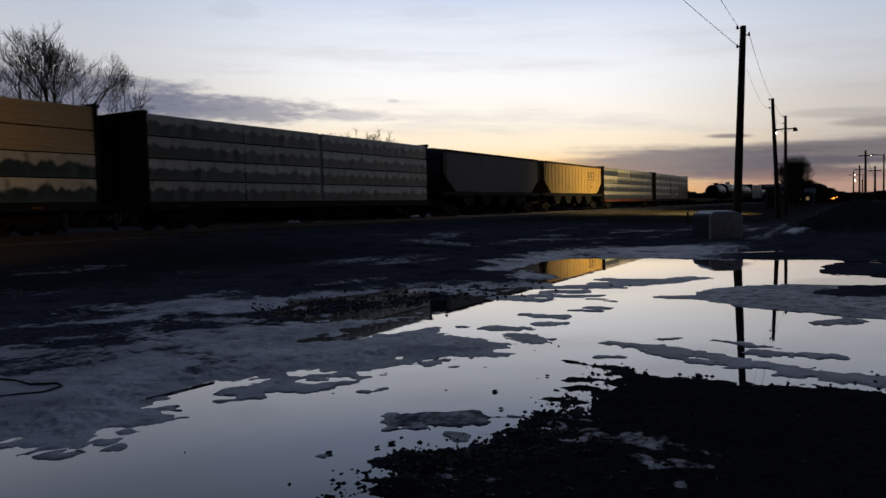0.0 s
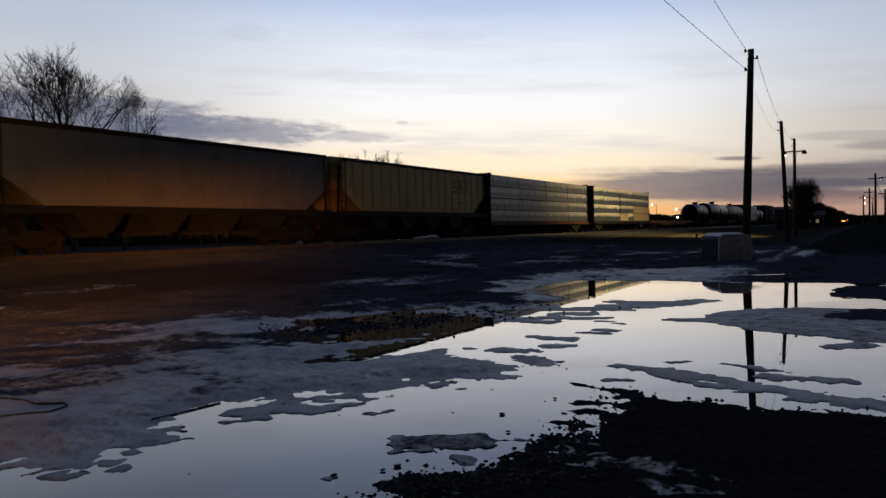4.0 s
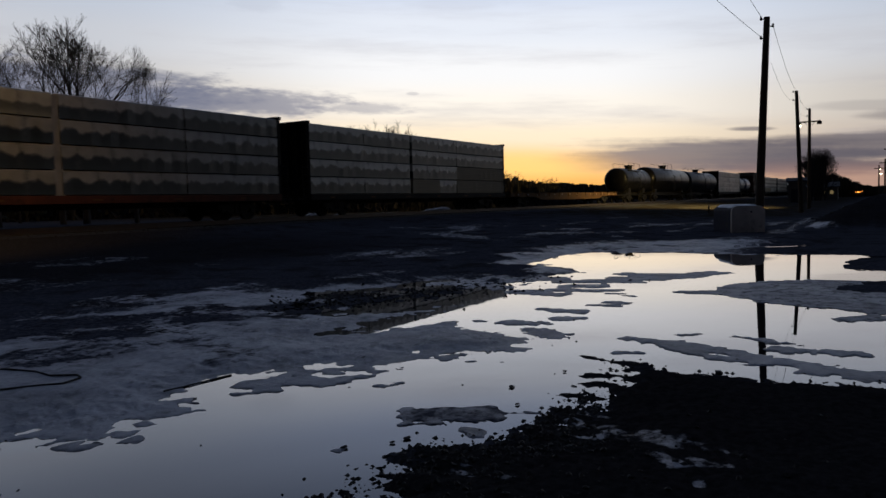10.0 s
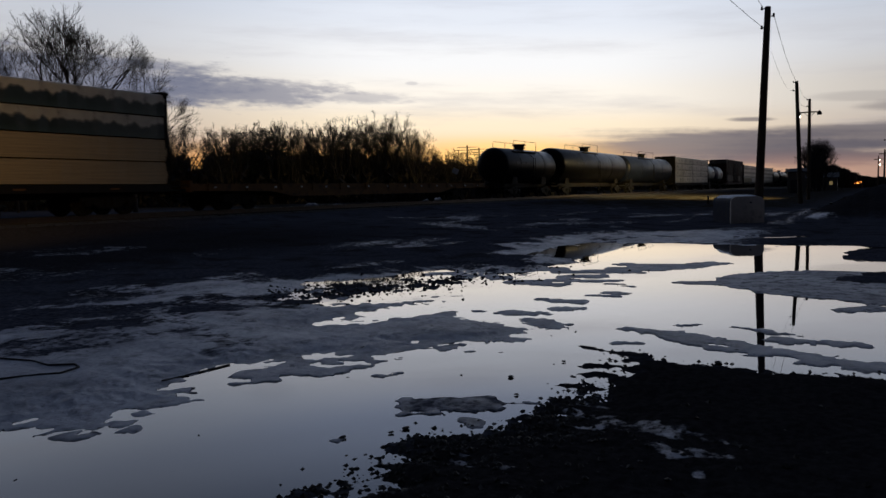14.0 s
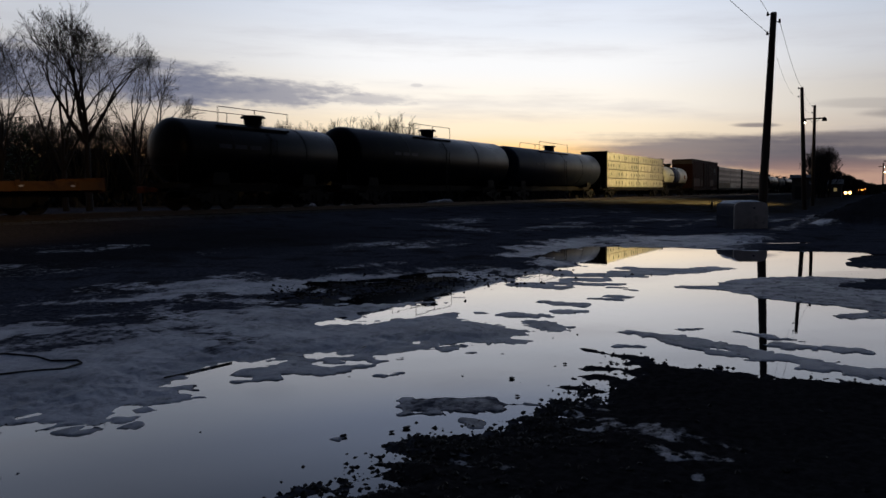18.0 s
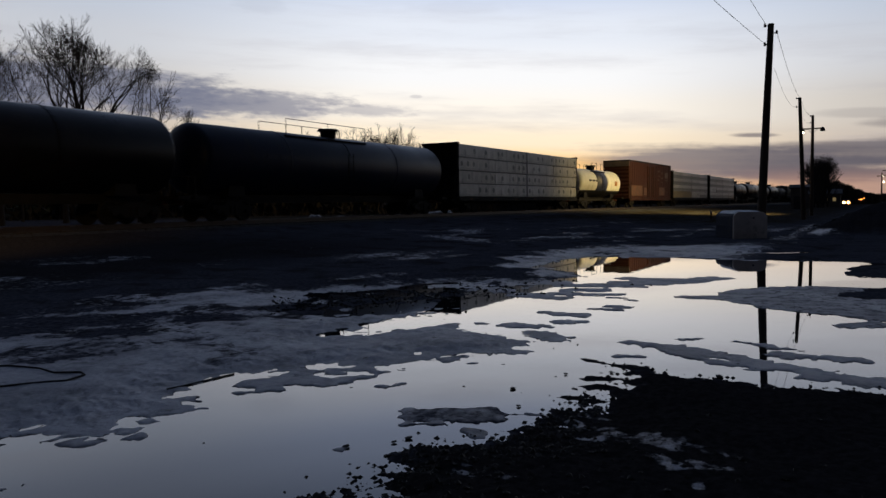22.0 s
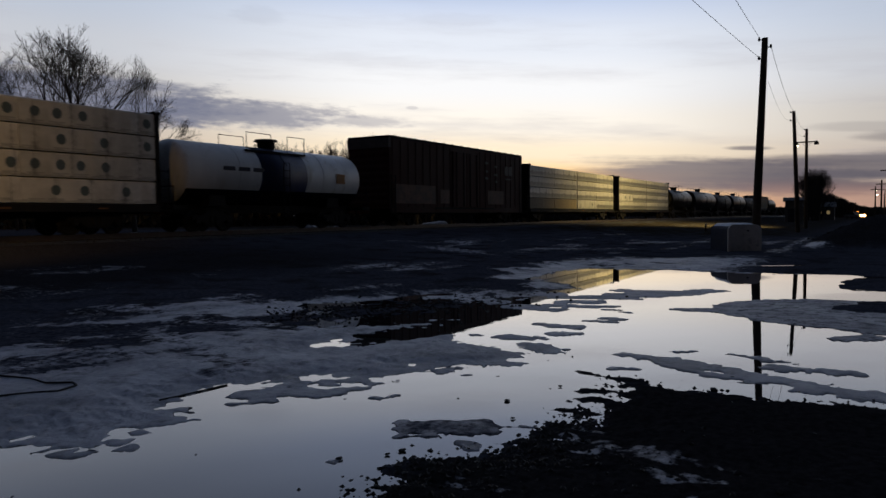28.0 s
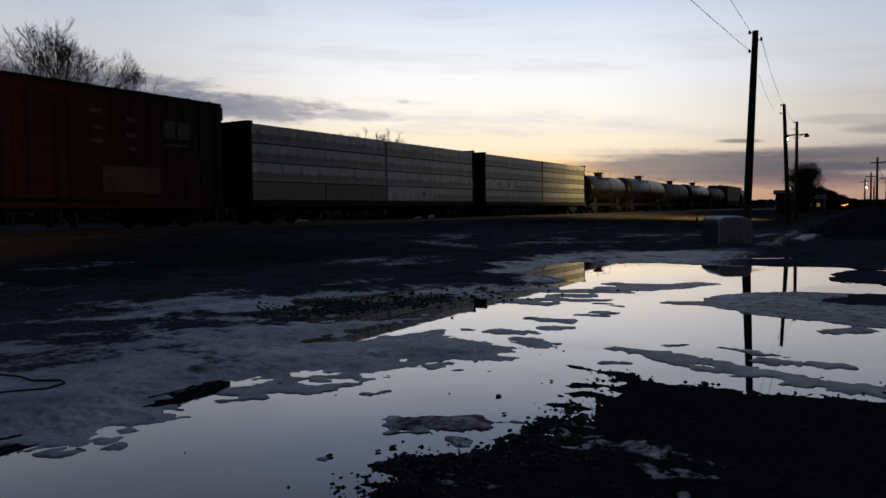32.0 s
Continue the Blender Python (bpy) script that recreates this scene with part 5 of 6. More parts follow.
def wire(a, b, sag, r=0.009):
    cu = bpy.data.curves.new("overhead_wire", "CURVE")
    cu.dimensions, cu.bevel_depth, cu.bevel_resolution = "3D", r, 1
    sp = cu.splines.new("POLY")
    sp.points.add(16)
    for k in range(17):
        t = k / 16
        p = Vector(a).lerp(Vector(b), t)
        sp.points[k].co = (p.x, p.y, p.z - 4 * sag * t * (1 - t), 1)
    cu.materials.append(M["wire"])
    ob = tagged(new("overhead_wire", cu), "thin sagging dark overhead wire", "wire", "overhead wires")
    return ob


wire((32.8, 4.33, 8.66), (-10.3, 3.2, 9.0), 0.43)
wire((32.8, 4.36, 7.90), (-10.3, 6.78, 9.17), 0.38)
wire((32.8, 3.92, 8.33), (62.9, 5.86, 9.33), 0.35)
wire((32.8, 4.0, 6.9), (62.9, 6.08, 8.7), 0.5, 0.005)
wire((62.9, 5.86, 9.33), (78.9, 6.38, 9.55), 0.3)
wire((62.9, 6.08, 8.7), (78.9, 6.38, 8.9), 0.45, 0.006)


def storage_box():
    """Pale box with a framed end panel, rounded at the top, snow on its lid."""
    ob = thing("storage_box", "dark-sided box with rounded beige end panel and snow on top", "storage box", m=pose(32.42, 5.18, 0.10, 0, 0, 205))
    w, d, h = 0.60, 2.7, 1.04

    def outline(half, top, r):
        pts = [(-half, 0.0), (-half, top - r)]
        pts += [(-half + r - r * math.cos(a), top - r + r * math.sin(a)) for a in np.radians((22, 45, 68, 90))]
        pts += [(half - r + r * math.cos(a), top - r + r * math.sin(a)) for a in np.radians((90, 68, 45, 22, 0))]
        return pts + [(half, 0.0)]
    turn = pose(0, 0, 0, 0, 0, 90)
    body = prism(bmesh.new(), outline(w, h, 0.22), -d / 2, d / 2)
    part("body", body, M["bin_side"], ob, at=turn)
    rim = prism(bmesh.new(), outline(w + 0.03, h + 0.025, 0.235), -d / 2 - 0.06, -d / 2 + 0.06)
    part("end_rim", rim, M["bin"], ob, "pale raised rim", at=turn)
    panel = prism(bmesh.new(), outline(w - 0.065, h - 0.05, 0.19), -d / 2 - 0.075, -d / 2 - 0.055)
    part("end_panel", panel, M["bin"], ob, at=turn)
    for s in (-1, 1):
        part("skid", boxed(-d / 2, d / 2, s * 0.34 - 0.06, s * 0.34 + 0.06, -0.08, 0.02), M["pole"], ob)
        part("side_batten", boxed(-d / 2 + 0.1, d / 2 - 0.1, s * (w + 0.005) - 0.015, s * (w + 0.005) + 0.015, 0.44, 0.52), M["bin_side"], ob)
    part("latch", boxed(0, 0.12, -0.03, 0.03, 0, 0.05), M["steel"], ob, at=pose(d / 2 + 0.02, 0.1, 0.8))
    snow = bmesh.new()
    nx, ny = 12, 9
    grid = []
    for i in range(nx + 1):
        row = []
        for j in range(ny + 1):
            x, y = -d / 2 + 0.1 + (d - 0.25) * i / nx, -0.55 + 1.10 * j / ny
            edge = min(i, nx - i, j, ny - j)
            row.append(snow.verts.new((x, y, h + (0.0 if edge == 0 else 0.05 + 0.03 * noise.noise((x * 3, y * 3, 2)) + 0.01 * min(edge, 2)) - max(0, abs(y) - 0.36) ** 2 * 2.6)))
        grid.append(row)
    for i in range(nx):
        for j in range(ny):
            snow.faces.new((grid[i][j], grid[i + 1][j], grid[i + 1][j + 1], grid[i][j + 1]))
    part("snow_cover", snow, M["snow"], ob, "thin old snow", shade=True)
    return ob


storage_box()


def marker_post(x, y):
    ob = thing("marker_post", "short dark marker post with a pale top", "post", m=pose(x, y, 0.1))
    part("shaft", boxed(-0.05, 0.05, -0.06, 0.06, -0.3, 0.62, bevel=0.01), M["pole"], ob)
    part("cap", boxed(-0.055, 0.055, -0.065, 0.065, 0.62, 0.74, bevel=0.01), M["bin"], ob, "pale painted top")


marker_post(59.6, 11.6)


# ---- bare trees ----
class Twigs:
    """Collects tapered branches as plain vertices and faces."""

    def __init__(self):
        self.v, self.f = [], []

    def limb(self, a, b, r0, r1, sides):
        q = (b - a).to_track_quat("Z", "Y")
        n = len(self.v)
        for p, r in ((a, r0), (b, r1)):
            for k in range(sides):
                t = 6.2832 * k / sides
                self.v.append(p + q @ Vector((r * math.cos(t), r * math.sin(t), 0)))
        for k in range(sides):
            self.f.append((n + k, n + (k + 1) % sides, n + sides + (k + 1) % sides, n + sides + k))

    def mesh(self, name, mat):
        me = bpy.data.meshes.new(name)
        me.from_pydata([tuple(p) for p in self.v], [], self.f)
        me.materials.append(mat)
        return me


def bare_tree_meshes(height, stems, spread, levels, seed, fork=0.28):
    """Trunk with its limbs, and the crown of twigs, of a leafless tree: limbs fork again and again, with side twigs."""
    rnd = random.Random(seed)
    thin, wide = height * 0.0006, height * 0.33 * spread
    wood, fine = Twigs(), Twigs()
    up = Vector((0, 0, 1))

    def aside(d, a, flat=0.8):
        side = Vector((rnd.gauss(0, 1), rnd.gauss(0, 1), rnd.gauss(0, flat)))
        side = (side - d * side.dot(d)).normalized()
        return (d * math.cos(a) + side * math.sin(a)).normalized()

    def twig(p, d, length, r):
        for k in range(3):
            d = (d + Vector((rnd.gauss(0, 1), rnd.gauss(0, 1), rnd.gauss(0, 1))) * 0.10 + up * 0.07).normalized()
            q = p + d * length / 3
            fine.limb(p, q, r, max(thin * 0.8, r * 0.75), 3)
            p, r = q, max(thin * 0.8, r * 0.75)
            if k < 2 and length > height * 0.04:
                twig(p, aside(d, rnd.uniform(0.4, 0.8)), length * rnd.uniform(0.4, 0.6), r * 0.8)

    def grow(p, d, length, r, level):
        store, sides = (wood, 7) if level <= 2 else (wood, 5) if level <= 4 else (fine, 3)
        for k in range(3):
            d = (d + Vector((rnd.gauss(0, 1), rnd.gauss(0, 1), rnd.gauss(0, 1))) * 0.06 + up * 0.03).normalized()
            q = p + d * length / 3 * rnd.uniform(0.85, 1.15)
            r1 = max(thin, r * 0.94)
            store.limb(p, q, r, r1, sides)
            p, r = q, r1
            # the crown keeps to a dome
            if math.hypot(p.x, p.y) ** 2 / wide ** 2 + max(0.0, p.z - 0.55 * height) ** 2 / (0.45 * height) ** 2 > rnd.uniform(0.75, 1.0):
                level = levels
                break
            if level >= 3 and rnd.random() < (0.6 if fork < 0.12 else 0.35):
                twig(p, aside(d, rnd.uniform(0.5, 1.0)), height * rnd.uniform(0.05, 0.09), max(thin, min(r * 0.4, height * 0.0014)))
        if level < levels:
            grow(p, aside(d, rnd.uniform(0.10, 0.28)), length * rnd.uniform(0.76, 0.92), max(thin, r * (0.78 if fork < 0.12 else 0.72)), level + 1)
            grow(p, aside(d, rnd.uniform(0.35, 0.70)), length * rnd.uniform(0.62, 0.82), max(thin, r * 0.58), level + 1)
        else:
            for _ in range(4 if fork < 0.12 else 3):
                twig(p, aside(d, rnd.uniform(0.1, 0.6)), height * rnd.uniform(0.05, 0.09), min(r, height * 0.0014))

    trunk_r = height * (0.019 if fork < 0.12 else 0.0145)
    top = Vector((0.1, 0.05, height * fork))
    wood.limb(Vector((0, 0, -0.3)), top * 0.5, trunk_r * 1.35, trunk_r, 9)
    wood.limb(top * 0.5, top, trunk_r, trunk_r * 0.95, 9)
    for s in range(stems):
        a = 6.2832 * (s + rnd.uniform(-0.2, 0.2)) / stems
        tilt = (0.08 + 0.55 * ((s * 0.618) % 1)) * spread
        grow(top, Vector((math.cos(a) * math.sin(tilt), math.sin(a) * math.sin(tilt), math.cos(tilt))), height * (1 - fork) * rnd.uniform(0.23, 0.28), trunk_r * rnd.uniform(0.6, 0.85), 1)
    tall = height / max(p.z for p in wood.v + fine.v)
    for store in (wood, fine):
        store.v = [Vector((p.x * tall, p.y * tall, p.z * tall)) for p in store.v]
    return wood.mesh("trunk", M["bark"]), fine.mesh("crown", M["twig"])


def plant(name, label, meshes, x, y, z, turn=0, scale=1.0, group="bare trees behind the track"):
    ob = thing(name, label, "tree", group, pose(x, y, z, 0, 0, turn) @ Matrix.Scale(scale, 4))
    part("trunk", meshes[0], None, ob, "dark trunk with its limbs")
    part("crown", meshes[1], None, ob, "leafless twigs")
    return ob


def polar(az, r):
    return r * math.cos(radians(az)), r * math.sin(radians(az))


def make_trees():
    big = bare_tree_meshes(17.2, 7, 1.1, 6, 16, fork=0.36)
    plant("bare_tree", "tall leafless spreading tree, dark against the sky", big, *polar(56.15, 66), 0.2, 20)
    twin = bare_tree_meshes(15.4, 4, 1.0, 6, 19, fork=0.24)
    plant("bare_tree", "leafless tree leaning away from the tall one", twin, *polar(57.6, 67), 0.2, 200)
    low = bare_tree_meshes(13.4, 6, 1.1, 6, 12, fork=0.18)
    plant("bare_tree", "leafless low tree beside the tall one", low, *polar(52.9, 65), 0.2, 130)
    edge = bare_tree_meshes(14.4, 6, 1.1, 6, 13, fork=0.18)
    plant("bare_tree", "leafless tree at the edge of the wood", edge, *polar(61.4, 62), 0.2, 40)
    kinds = [bare_tree_meshes(9.0, 5, 1.0, 5, 31 + k, fork=0.10) for k in range(4)]
    rnd = random.Random(8)
    for k in range(72):
        az = 30.2 + 33.3 * k / 71 + rnd.uniform(-0.4, 0.4)
        r = rnd.uniform(92, 118)
        top = 2.42 * math.sin(radians(az)) + np.interp(az, (30, 31.5, 33, 35, 38, 41, 44, 47, 51, 56, 63), (1.5, 2.4, 4.4, 4.8, 4.4, 4.0, 3.7, 3.7, 3.7, 3.8, 3.9)) * rnd.uniform(0.80, 1.06)
        if 48.0 < az < 49.4:
            continue
        plant("bare_tree", "small leafless tree of the far wood edge", kinds[k % 4], *polar(az, r), 0.1, rnd.uniform(0, 360), (r * math.tan(radians(top)) + 1.5) / 9.0)
    for az, r, top, turn in ((29.6, 104, 3.35, 10), (29.0, 108, 3.3, 100), (28.2, 106, 2.9, 200), (27.4, 110, 3.1, 300), (26.6, 112, 2.5, 60), (30.4, 102, 2.9, 150), (25.4, 115, 2.3, 250), (22.4, 122, 1.75, 30)):
        plant("bare_tree", "small leafless tree against the sunset glow", kinds[turn % 4], *polar(az, r), 0.1, turn, (r * math.tan(radians(top)) + 1.5) / 9.0)
    # the clump by the far pole
    clump = bare_tree_meshes(8.5, 9, 0.9, 5, 41, fork=0.06)
    for az, r, turn, size in ((4.1, 150, 0, 1.10), (3.75, 155, 140, 0.95), (4.3, 152, 75, 0.95), (3.95, 148, 220, 1.12), (4.15, 153, 300, 1.15), (3.5, 158, 20, 0.75), (3.8, 151, 190, 1.05), (4.05, 156, 110, 1.05)):
        plant("bare_tree", "dense leafless tree beyond the lamp pole", clump, *polar(az, r), 0.1, turn, size, "trees by the road")


def conifer(x, y, z, h, seed):
    rnd = random.Random(seed)
    ob = thing("cedar_tree", "dark dense evergreen in the wood edge", "tree", "evergreens of the wood edge", pose(x, y, z))
    part("trunk", tube(bmesh.new(), (0, 0, -0.2), (0, 0, h * 0.9), 0.16, 0.03), M["bark"], ob)
    tw = Twigs()
    for k in range(320):
        t = rnd.random() ** 0.8
        a = rnd.uniform(0, 6.283)
        rad = h * 0.23 * (1 - t) ** 0.7 * rnd.uniform(0.3, 1.1) + 0.1
        p = Vector((rad * math.cos(a), rad * math.sin(a), h * (0.06 + 0.94 * t)))
        d = Vector((math.cos(a), math.sin(a), rnd.uniform(-0.2, 0.7))) * rnd.uniform(0.35, 0.8) * (1 - 0.65 * t)
        tw.limb(p, p + d, rnd.uniform(0.10, 0.2) * (1 - 0.5 * t), 0.01, 3)
    part("crown", tw.mesh("crown", M["needle"]), None, ob, "dense dark needles")
    return ob


def wood_edge():
    """Thicket of stems and twigs along the far side of the track."""
    rnd = random.Random(3)
    tw = Twigs()
    for k in range(7000):
        az = rnd.uniform(26.0, 72.0)
        r = rnd.uniform(100, 128)
        top = float(np.interp(az, (26, 29, 31, 33, 36, 40, 44, 48.0, 48.3, 48.9, 49.2, 52, 54, 58, 72), (1.0, 1.8, 2.2, 2.8, 3.2, 2.9, 2.8, 2.7, 0.35, 0.35, 2.5, 2.2, 0.6, 0.5, 0.6)))
        top *= (0.66 + 0.30 * noise.noise((az * 0.9, 2.0, 0.0))) * rnd.uniform(0.45, 1.0) ** 0.7
        x, y = polar(az, r)
        p = Vector((x, y, 0.0))
        h = r * math.tan(radians(top + 2.42 * math.sin(radians(az)))) + 1.5
        if top < 0.4:
            h = rnd.uniform(4.2, 5.6)
        q = p + Vector((rnd.uniform(-0.5, 0.5), rnd.uniform(-0.5, 0.5), h * 0.6))
        fat = 1.0 if az > 33 else 0.5
        tw.limb(p, q, rnd.uniform(0.05, 0.11) * fat, 0.05 * fat, 3)
        for _ in range(3):
            tw.limb(q, q + Vector((rnd.uniform(-0.8, 0.8), rnd.uniform(-0.8, 0.8), h * rnd.uniform(0.2, 0.42))), 0.05, 0.02, 3)
    for k in range(7000):
        az = rnd.uniform(20.0, 72.0)
        if az > 53 and rnd.random() < 0.65:
            continue
        r = rnd.uniform(94, 125)
        x, y = polar(az, r)
        p = Vector((x, y, rnd.uniform(0, (2.0 if 48.2 < az < 49.0 or az < 29 else 3.2) + (0.04 * y if az < 53 else 0.0)) * rnd.random()))
        tw.limb(p, p + Vector((rnd.uniform(-1, 1), rnd.uniform(-1, 1), rnd.uniform(0.3, 1.3))), rnd.uniform(0.15, 0.4) if az > 33 else rnd.uniform(0.04, 0.10), 0.02, 3)
    # the solid lower growth
    for k in range(6500):
        az = rnd.uniform(20.6, 70.0)
        if 48.0 < az < 49.2:
            continue
        r = rnd.uniform(104, 130)
        top = float(np.interp(az, (20.6, 21.2, 22.6, 24.8, 27.5, 29, 32.7, 35, 40, 47, 53, 56, 70), (0.1, 0.7, 1.35, 1.85, 1.95, 1.8, 2.0, 2.8, 3.2, 3.1, 3.3, 3.6, 3.5)))
        top *= rnd.uniform(0.55, 1.0) * (1 + 0.16 * noise.noise((az * 1.3, 7.0, 0.0)))
        x, y = polar(az, r)
        p = Vector((x, y, -0.1))
        q = p + Vector((rnd.uniform(-0.6, 0.6), rnd.uniform(-0.6, 0.6), r * math.tan(radians(top)) + 1.4))
        tw.limb(p, q, rnd.uniform(0.22, 0.42), rnd.uniform(0.03, 0.16), 3)
        for _ in range(2):
            w = p.lerp(q, rnd.uniform(0.5, 0.95))
            tw.limb(w, w + Vector((rnd.uniform(-0.8, 0.8), rnd.uniform(-0.8, 0.8), rnd.uniform(0.2, 0.9))), 0.05, 0.015, 3)
    ob = new("thicket", tw.mesh("thicket", M["brush"]))
    tagged(ob, "dense dark leafless thicket along the field", "thicket", kind="stuff")
    # far low wood closing the horizon all round
    tw = Twigs()
    for k in range(14000):
        az = rnd.uniform(0, 360)
        r = rnd.uniform(520, 640)
        x, y = polar(az, r)
        h = 4.6 + 2.6 * noise.noise((az * 0.21, 3.0, 0.0)) + 1.2 * noise.noise((az * 1.7, 5.0, 0.0)) + rnd.uniform(-1.2, 0.4)
        if az < 24 or az > 350:
            h *= 0.8
        if az < 70:
            h += 0.0422 * y
        tw.limb(Vector((x, y, -1)), Vector((x + rnd.uniform(-3, 3), y + rnd.uniform(-3, 3), h)), rnd.uniform(1.0, 2.4), rnd.uniform(0.3, 1.3), 4)
    ob = new("far_wood", tw.mesh("far_wood", M["brush"]))
    tagged(ob, "low dark wood along the horizon", "wood", kind="stuff")
    # bushes on and behind the bank by the road
    tw = Twigs()
    for k in range(5200):
        az = rnd.uniform(-9.0, 4.8)
        r = rnd.uniform(235, 275)
        x, y = polar(az, r)
        top = float(np.interp(az, (-9, -3, 0, 1.2, 2.2, 3.2, 4.8), (0.9, 0.5, 0.3, 0.4, 0.95, 1.35, 1.0))) * rnd.uniform(0.62, 1.0) * (1 + 0.25 * noise.noise((az * 2.3, 1.0, 0.0)))
        h = max(0.6, r * math.tan(radians(top)) + 1.4)
        p = Vector((x, y, 0.3))
        tw.limb(p, p + Vector((rnd.uniform(-0.7, 0.7), rnd.uniform(-0.7, 0.7), h)), rnd.uniform(0.12, 0.24), rnd.uniform(0.03, 0.12), 3)
    ob = new("roadside_brush", tw.mesh("roadside_brush", M["brush"]))
    tagged(ob, "dark leafless brush beyond the bank", "brush", kind="stuff")


make_trees()
for az, r, h, seed in ((44.4, 101, 11.0, 1), (45.6, 99, 9.8, 2), (43.3, 104, 10.2, 3), (60.2, 84, 9.4, 4), (46.2, 103, 9.2, 5), (42.4, 108, 9.0, 6)):
    conifer(*polar(az, r), 0.1, h, seed)
wood_edge()


# ---- far buildings and lamps to the right ----
def shed(name, label, x, y, z, w, d, h, turn, lit=0):
    ob = thing(name, label, "building", m=pose(x, y, z, 0, 0, turn))
    part("wall", boxed(-w / 2, w / 2, -d / 2, d / 2, -0.3, h), M["wall"], ob)
    part("roof", prism(bmesh.new(), ((-w / 2 - 0.3, h), (0, h + w * 0.16), (w / 2 + 0.3, h), (w / 2 + 0.3, h - 0.15), (-w / 2 - 0.3, h - 0.15)), -d / 2 - 0.3, d / 2 + 0.3), M["roof"], ob)
    for k in range(lit):
        y0 = -d / 2 + 0.7 + k * 1.5
        win = part("window", boxed(-w / 2 - 0.06, -w / 2 + 0.02, y0, y0 + 0.8, 1.0, 1.9), M["wall"], ob, "small framed window")
        part("pane", boxed(-w / 2 - 0.075, -w / 2 - 0.055, y0 + 0.1, y0 + 0.7, 1.1, 1.8), M["window_glow"], win, "warmly lit pane")
    part("door", boxed(-w / 2 - 0.05, -w / 2 + 0.02, d / 2 - 1.3, d / 2 - 0.4, 0.0, 2.0), M["roof"], ob)
    return ob


shed("shed", "dark low trackside shed", 126, 11.6, 0.2, 3.0, 2.4, 3.3, 6)
shed("house", "small dim house with lit windows", 172, 11.2, 0.2, 6.0, 6.0, 2.6, 2, lit=2)


def street_lamp(x, y, z, h, r=0.13):
    ob = thing("street_lamp", "far lit street lamp on a pole", "street lamp", "far street lamps", pose(x, y, z))
    part("post", tube(bmesh.new(), (0, 0, -0.3), (0, 0, h), 0.12, 0.08), M["pole"], ob)
    part("arm", tube(bmesh.new(), (0, 0, h - 0.2), (0, 1.6, h), 0.05), M["steel"], ob)
    b = bmesh.new()
    bmesh.ops.create_icosphere(b, subdivisions=2, radius=r)
    bmesh.ops.translate(b, verts=b.verts, vec=(0, 1.6, h - 0.15))
    part("bulb", b, M["bulb"], ob, "glowing bulb")
    return ob


street_lamp(*polar(-0.2, 190), 0.3, 6.4, 0.10)
street_lamp(*polar(-0.15, 230), 0.3, 6.0, 0.16)
street_lamp(*polar(-1.4, 120), 0.6, 6.9, 0.08)
for az, r, top in ((-0.35, 118, 8.0), (0.0, 150, 7.2), (0.35, 185, 7.2), (-0.9, 135, 6.4)):
    p = utility_pole(*polar(az, r), 0.4, top, (0.05, 0), insulators=(), label="far dark utility pole with a crossarm", group="far poles")
    part("crossarm", boxed(-0.05, 0.05, -0.9, 0.9, top - 1.2, top - 1.05), M["pole"], p)
for az, top in ((12.1, 7.5), (12.0, 4.5), (13.8, 9.6), (15.6, 5.4), (14.2, 4.4)):
    street_lamp(*polar(az, 300), 0.0, top, 0.30)
wire((*polar(-0.9, 135), 4.5), (*polar(-0.3, 118), 7.4), 0.1, 0.03)



def white_sign():
    """Small white board on a leaning post beyond the track."""
    ob = thing("sign_board", "small white tilted board on a post in the field", "sign", m=pose(57.5, 32.6, 0.3, 0, 0, 28))
    part("post", tube(bmesh.new(), (0, 0, -0.3), (0, 0, 3.15), 0.04), M["pole"], ob)
    part("board", boxed(-0.03, 0.0, -0.26, 0.26, -0.22, 0.24, bevel=0.005), M["white"], ob, at=pose(-0.05, 0, 3.1, 25, 0, 0))


white_sign()


def line_pole(x, y, top):
    """Far pole of an overhead line with long crossarms."""
    ob = thing("line_pole", "far pole with three long crossarms", "utility pole", m=pose(x, y, 0.1, 0, 0, 28))
    part("shaft", tube(bmesh.new(), (0, 0, -0.3), (0, 0, top), 0.13, 0.10), M["pole"], ob)
    for dz, w in ((0.3, 1.6), (0.75, 2.1), (1.2, 1.9)):
        part("crossarm", boxed(-0.05, 0.05, -w, w, top - dz - 0.035, top - dz + 0.035), M["pole"], ob)


line_pole(105.0, 57.3, 8.8)
line_pole(118.0, 62.0, 9.2)

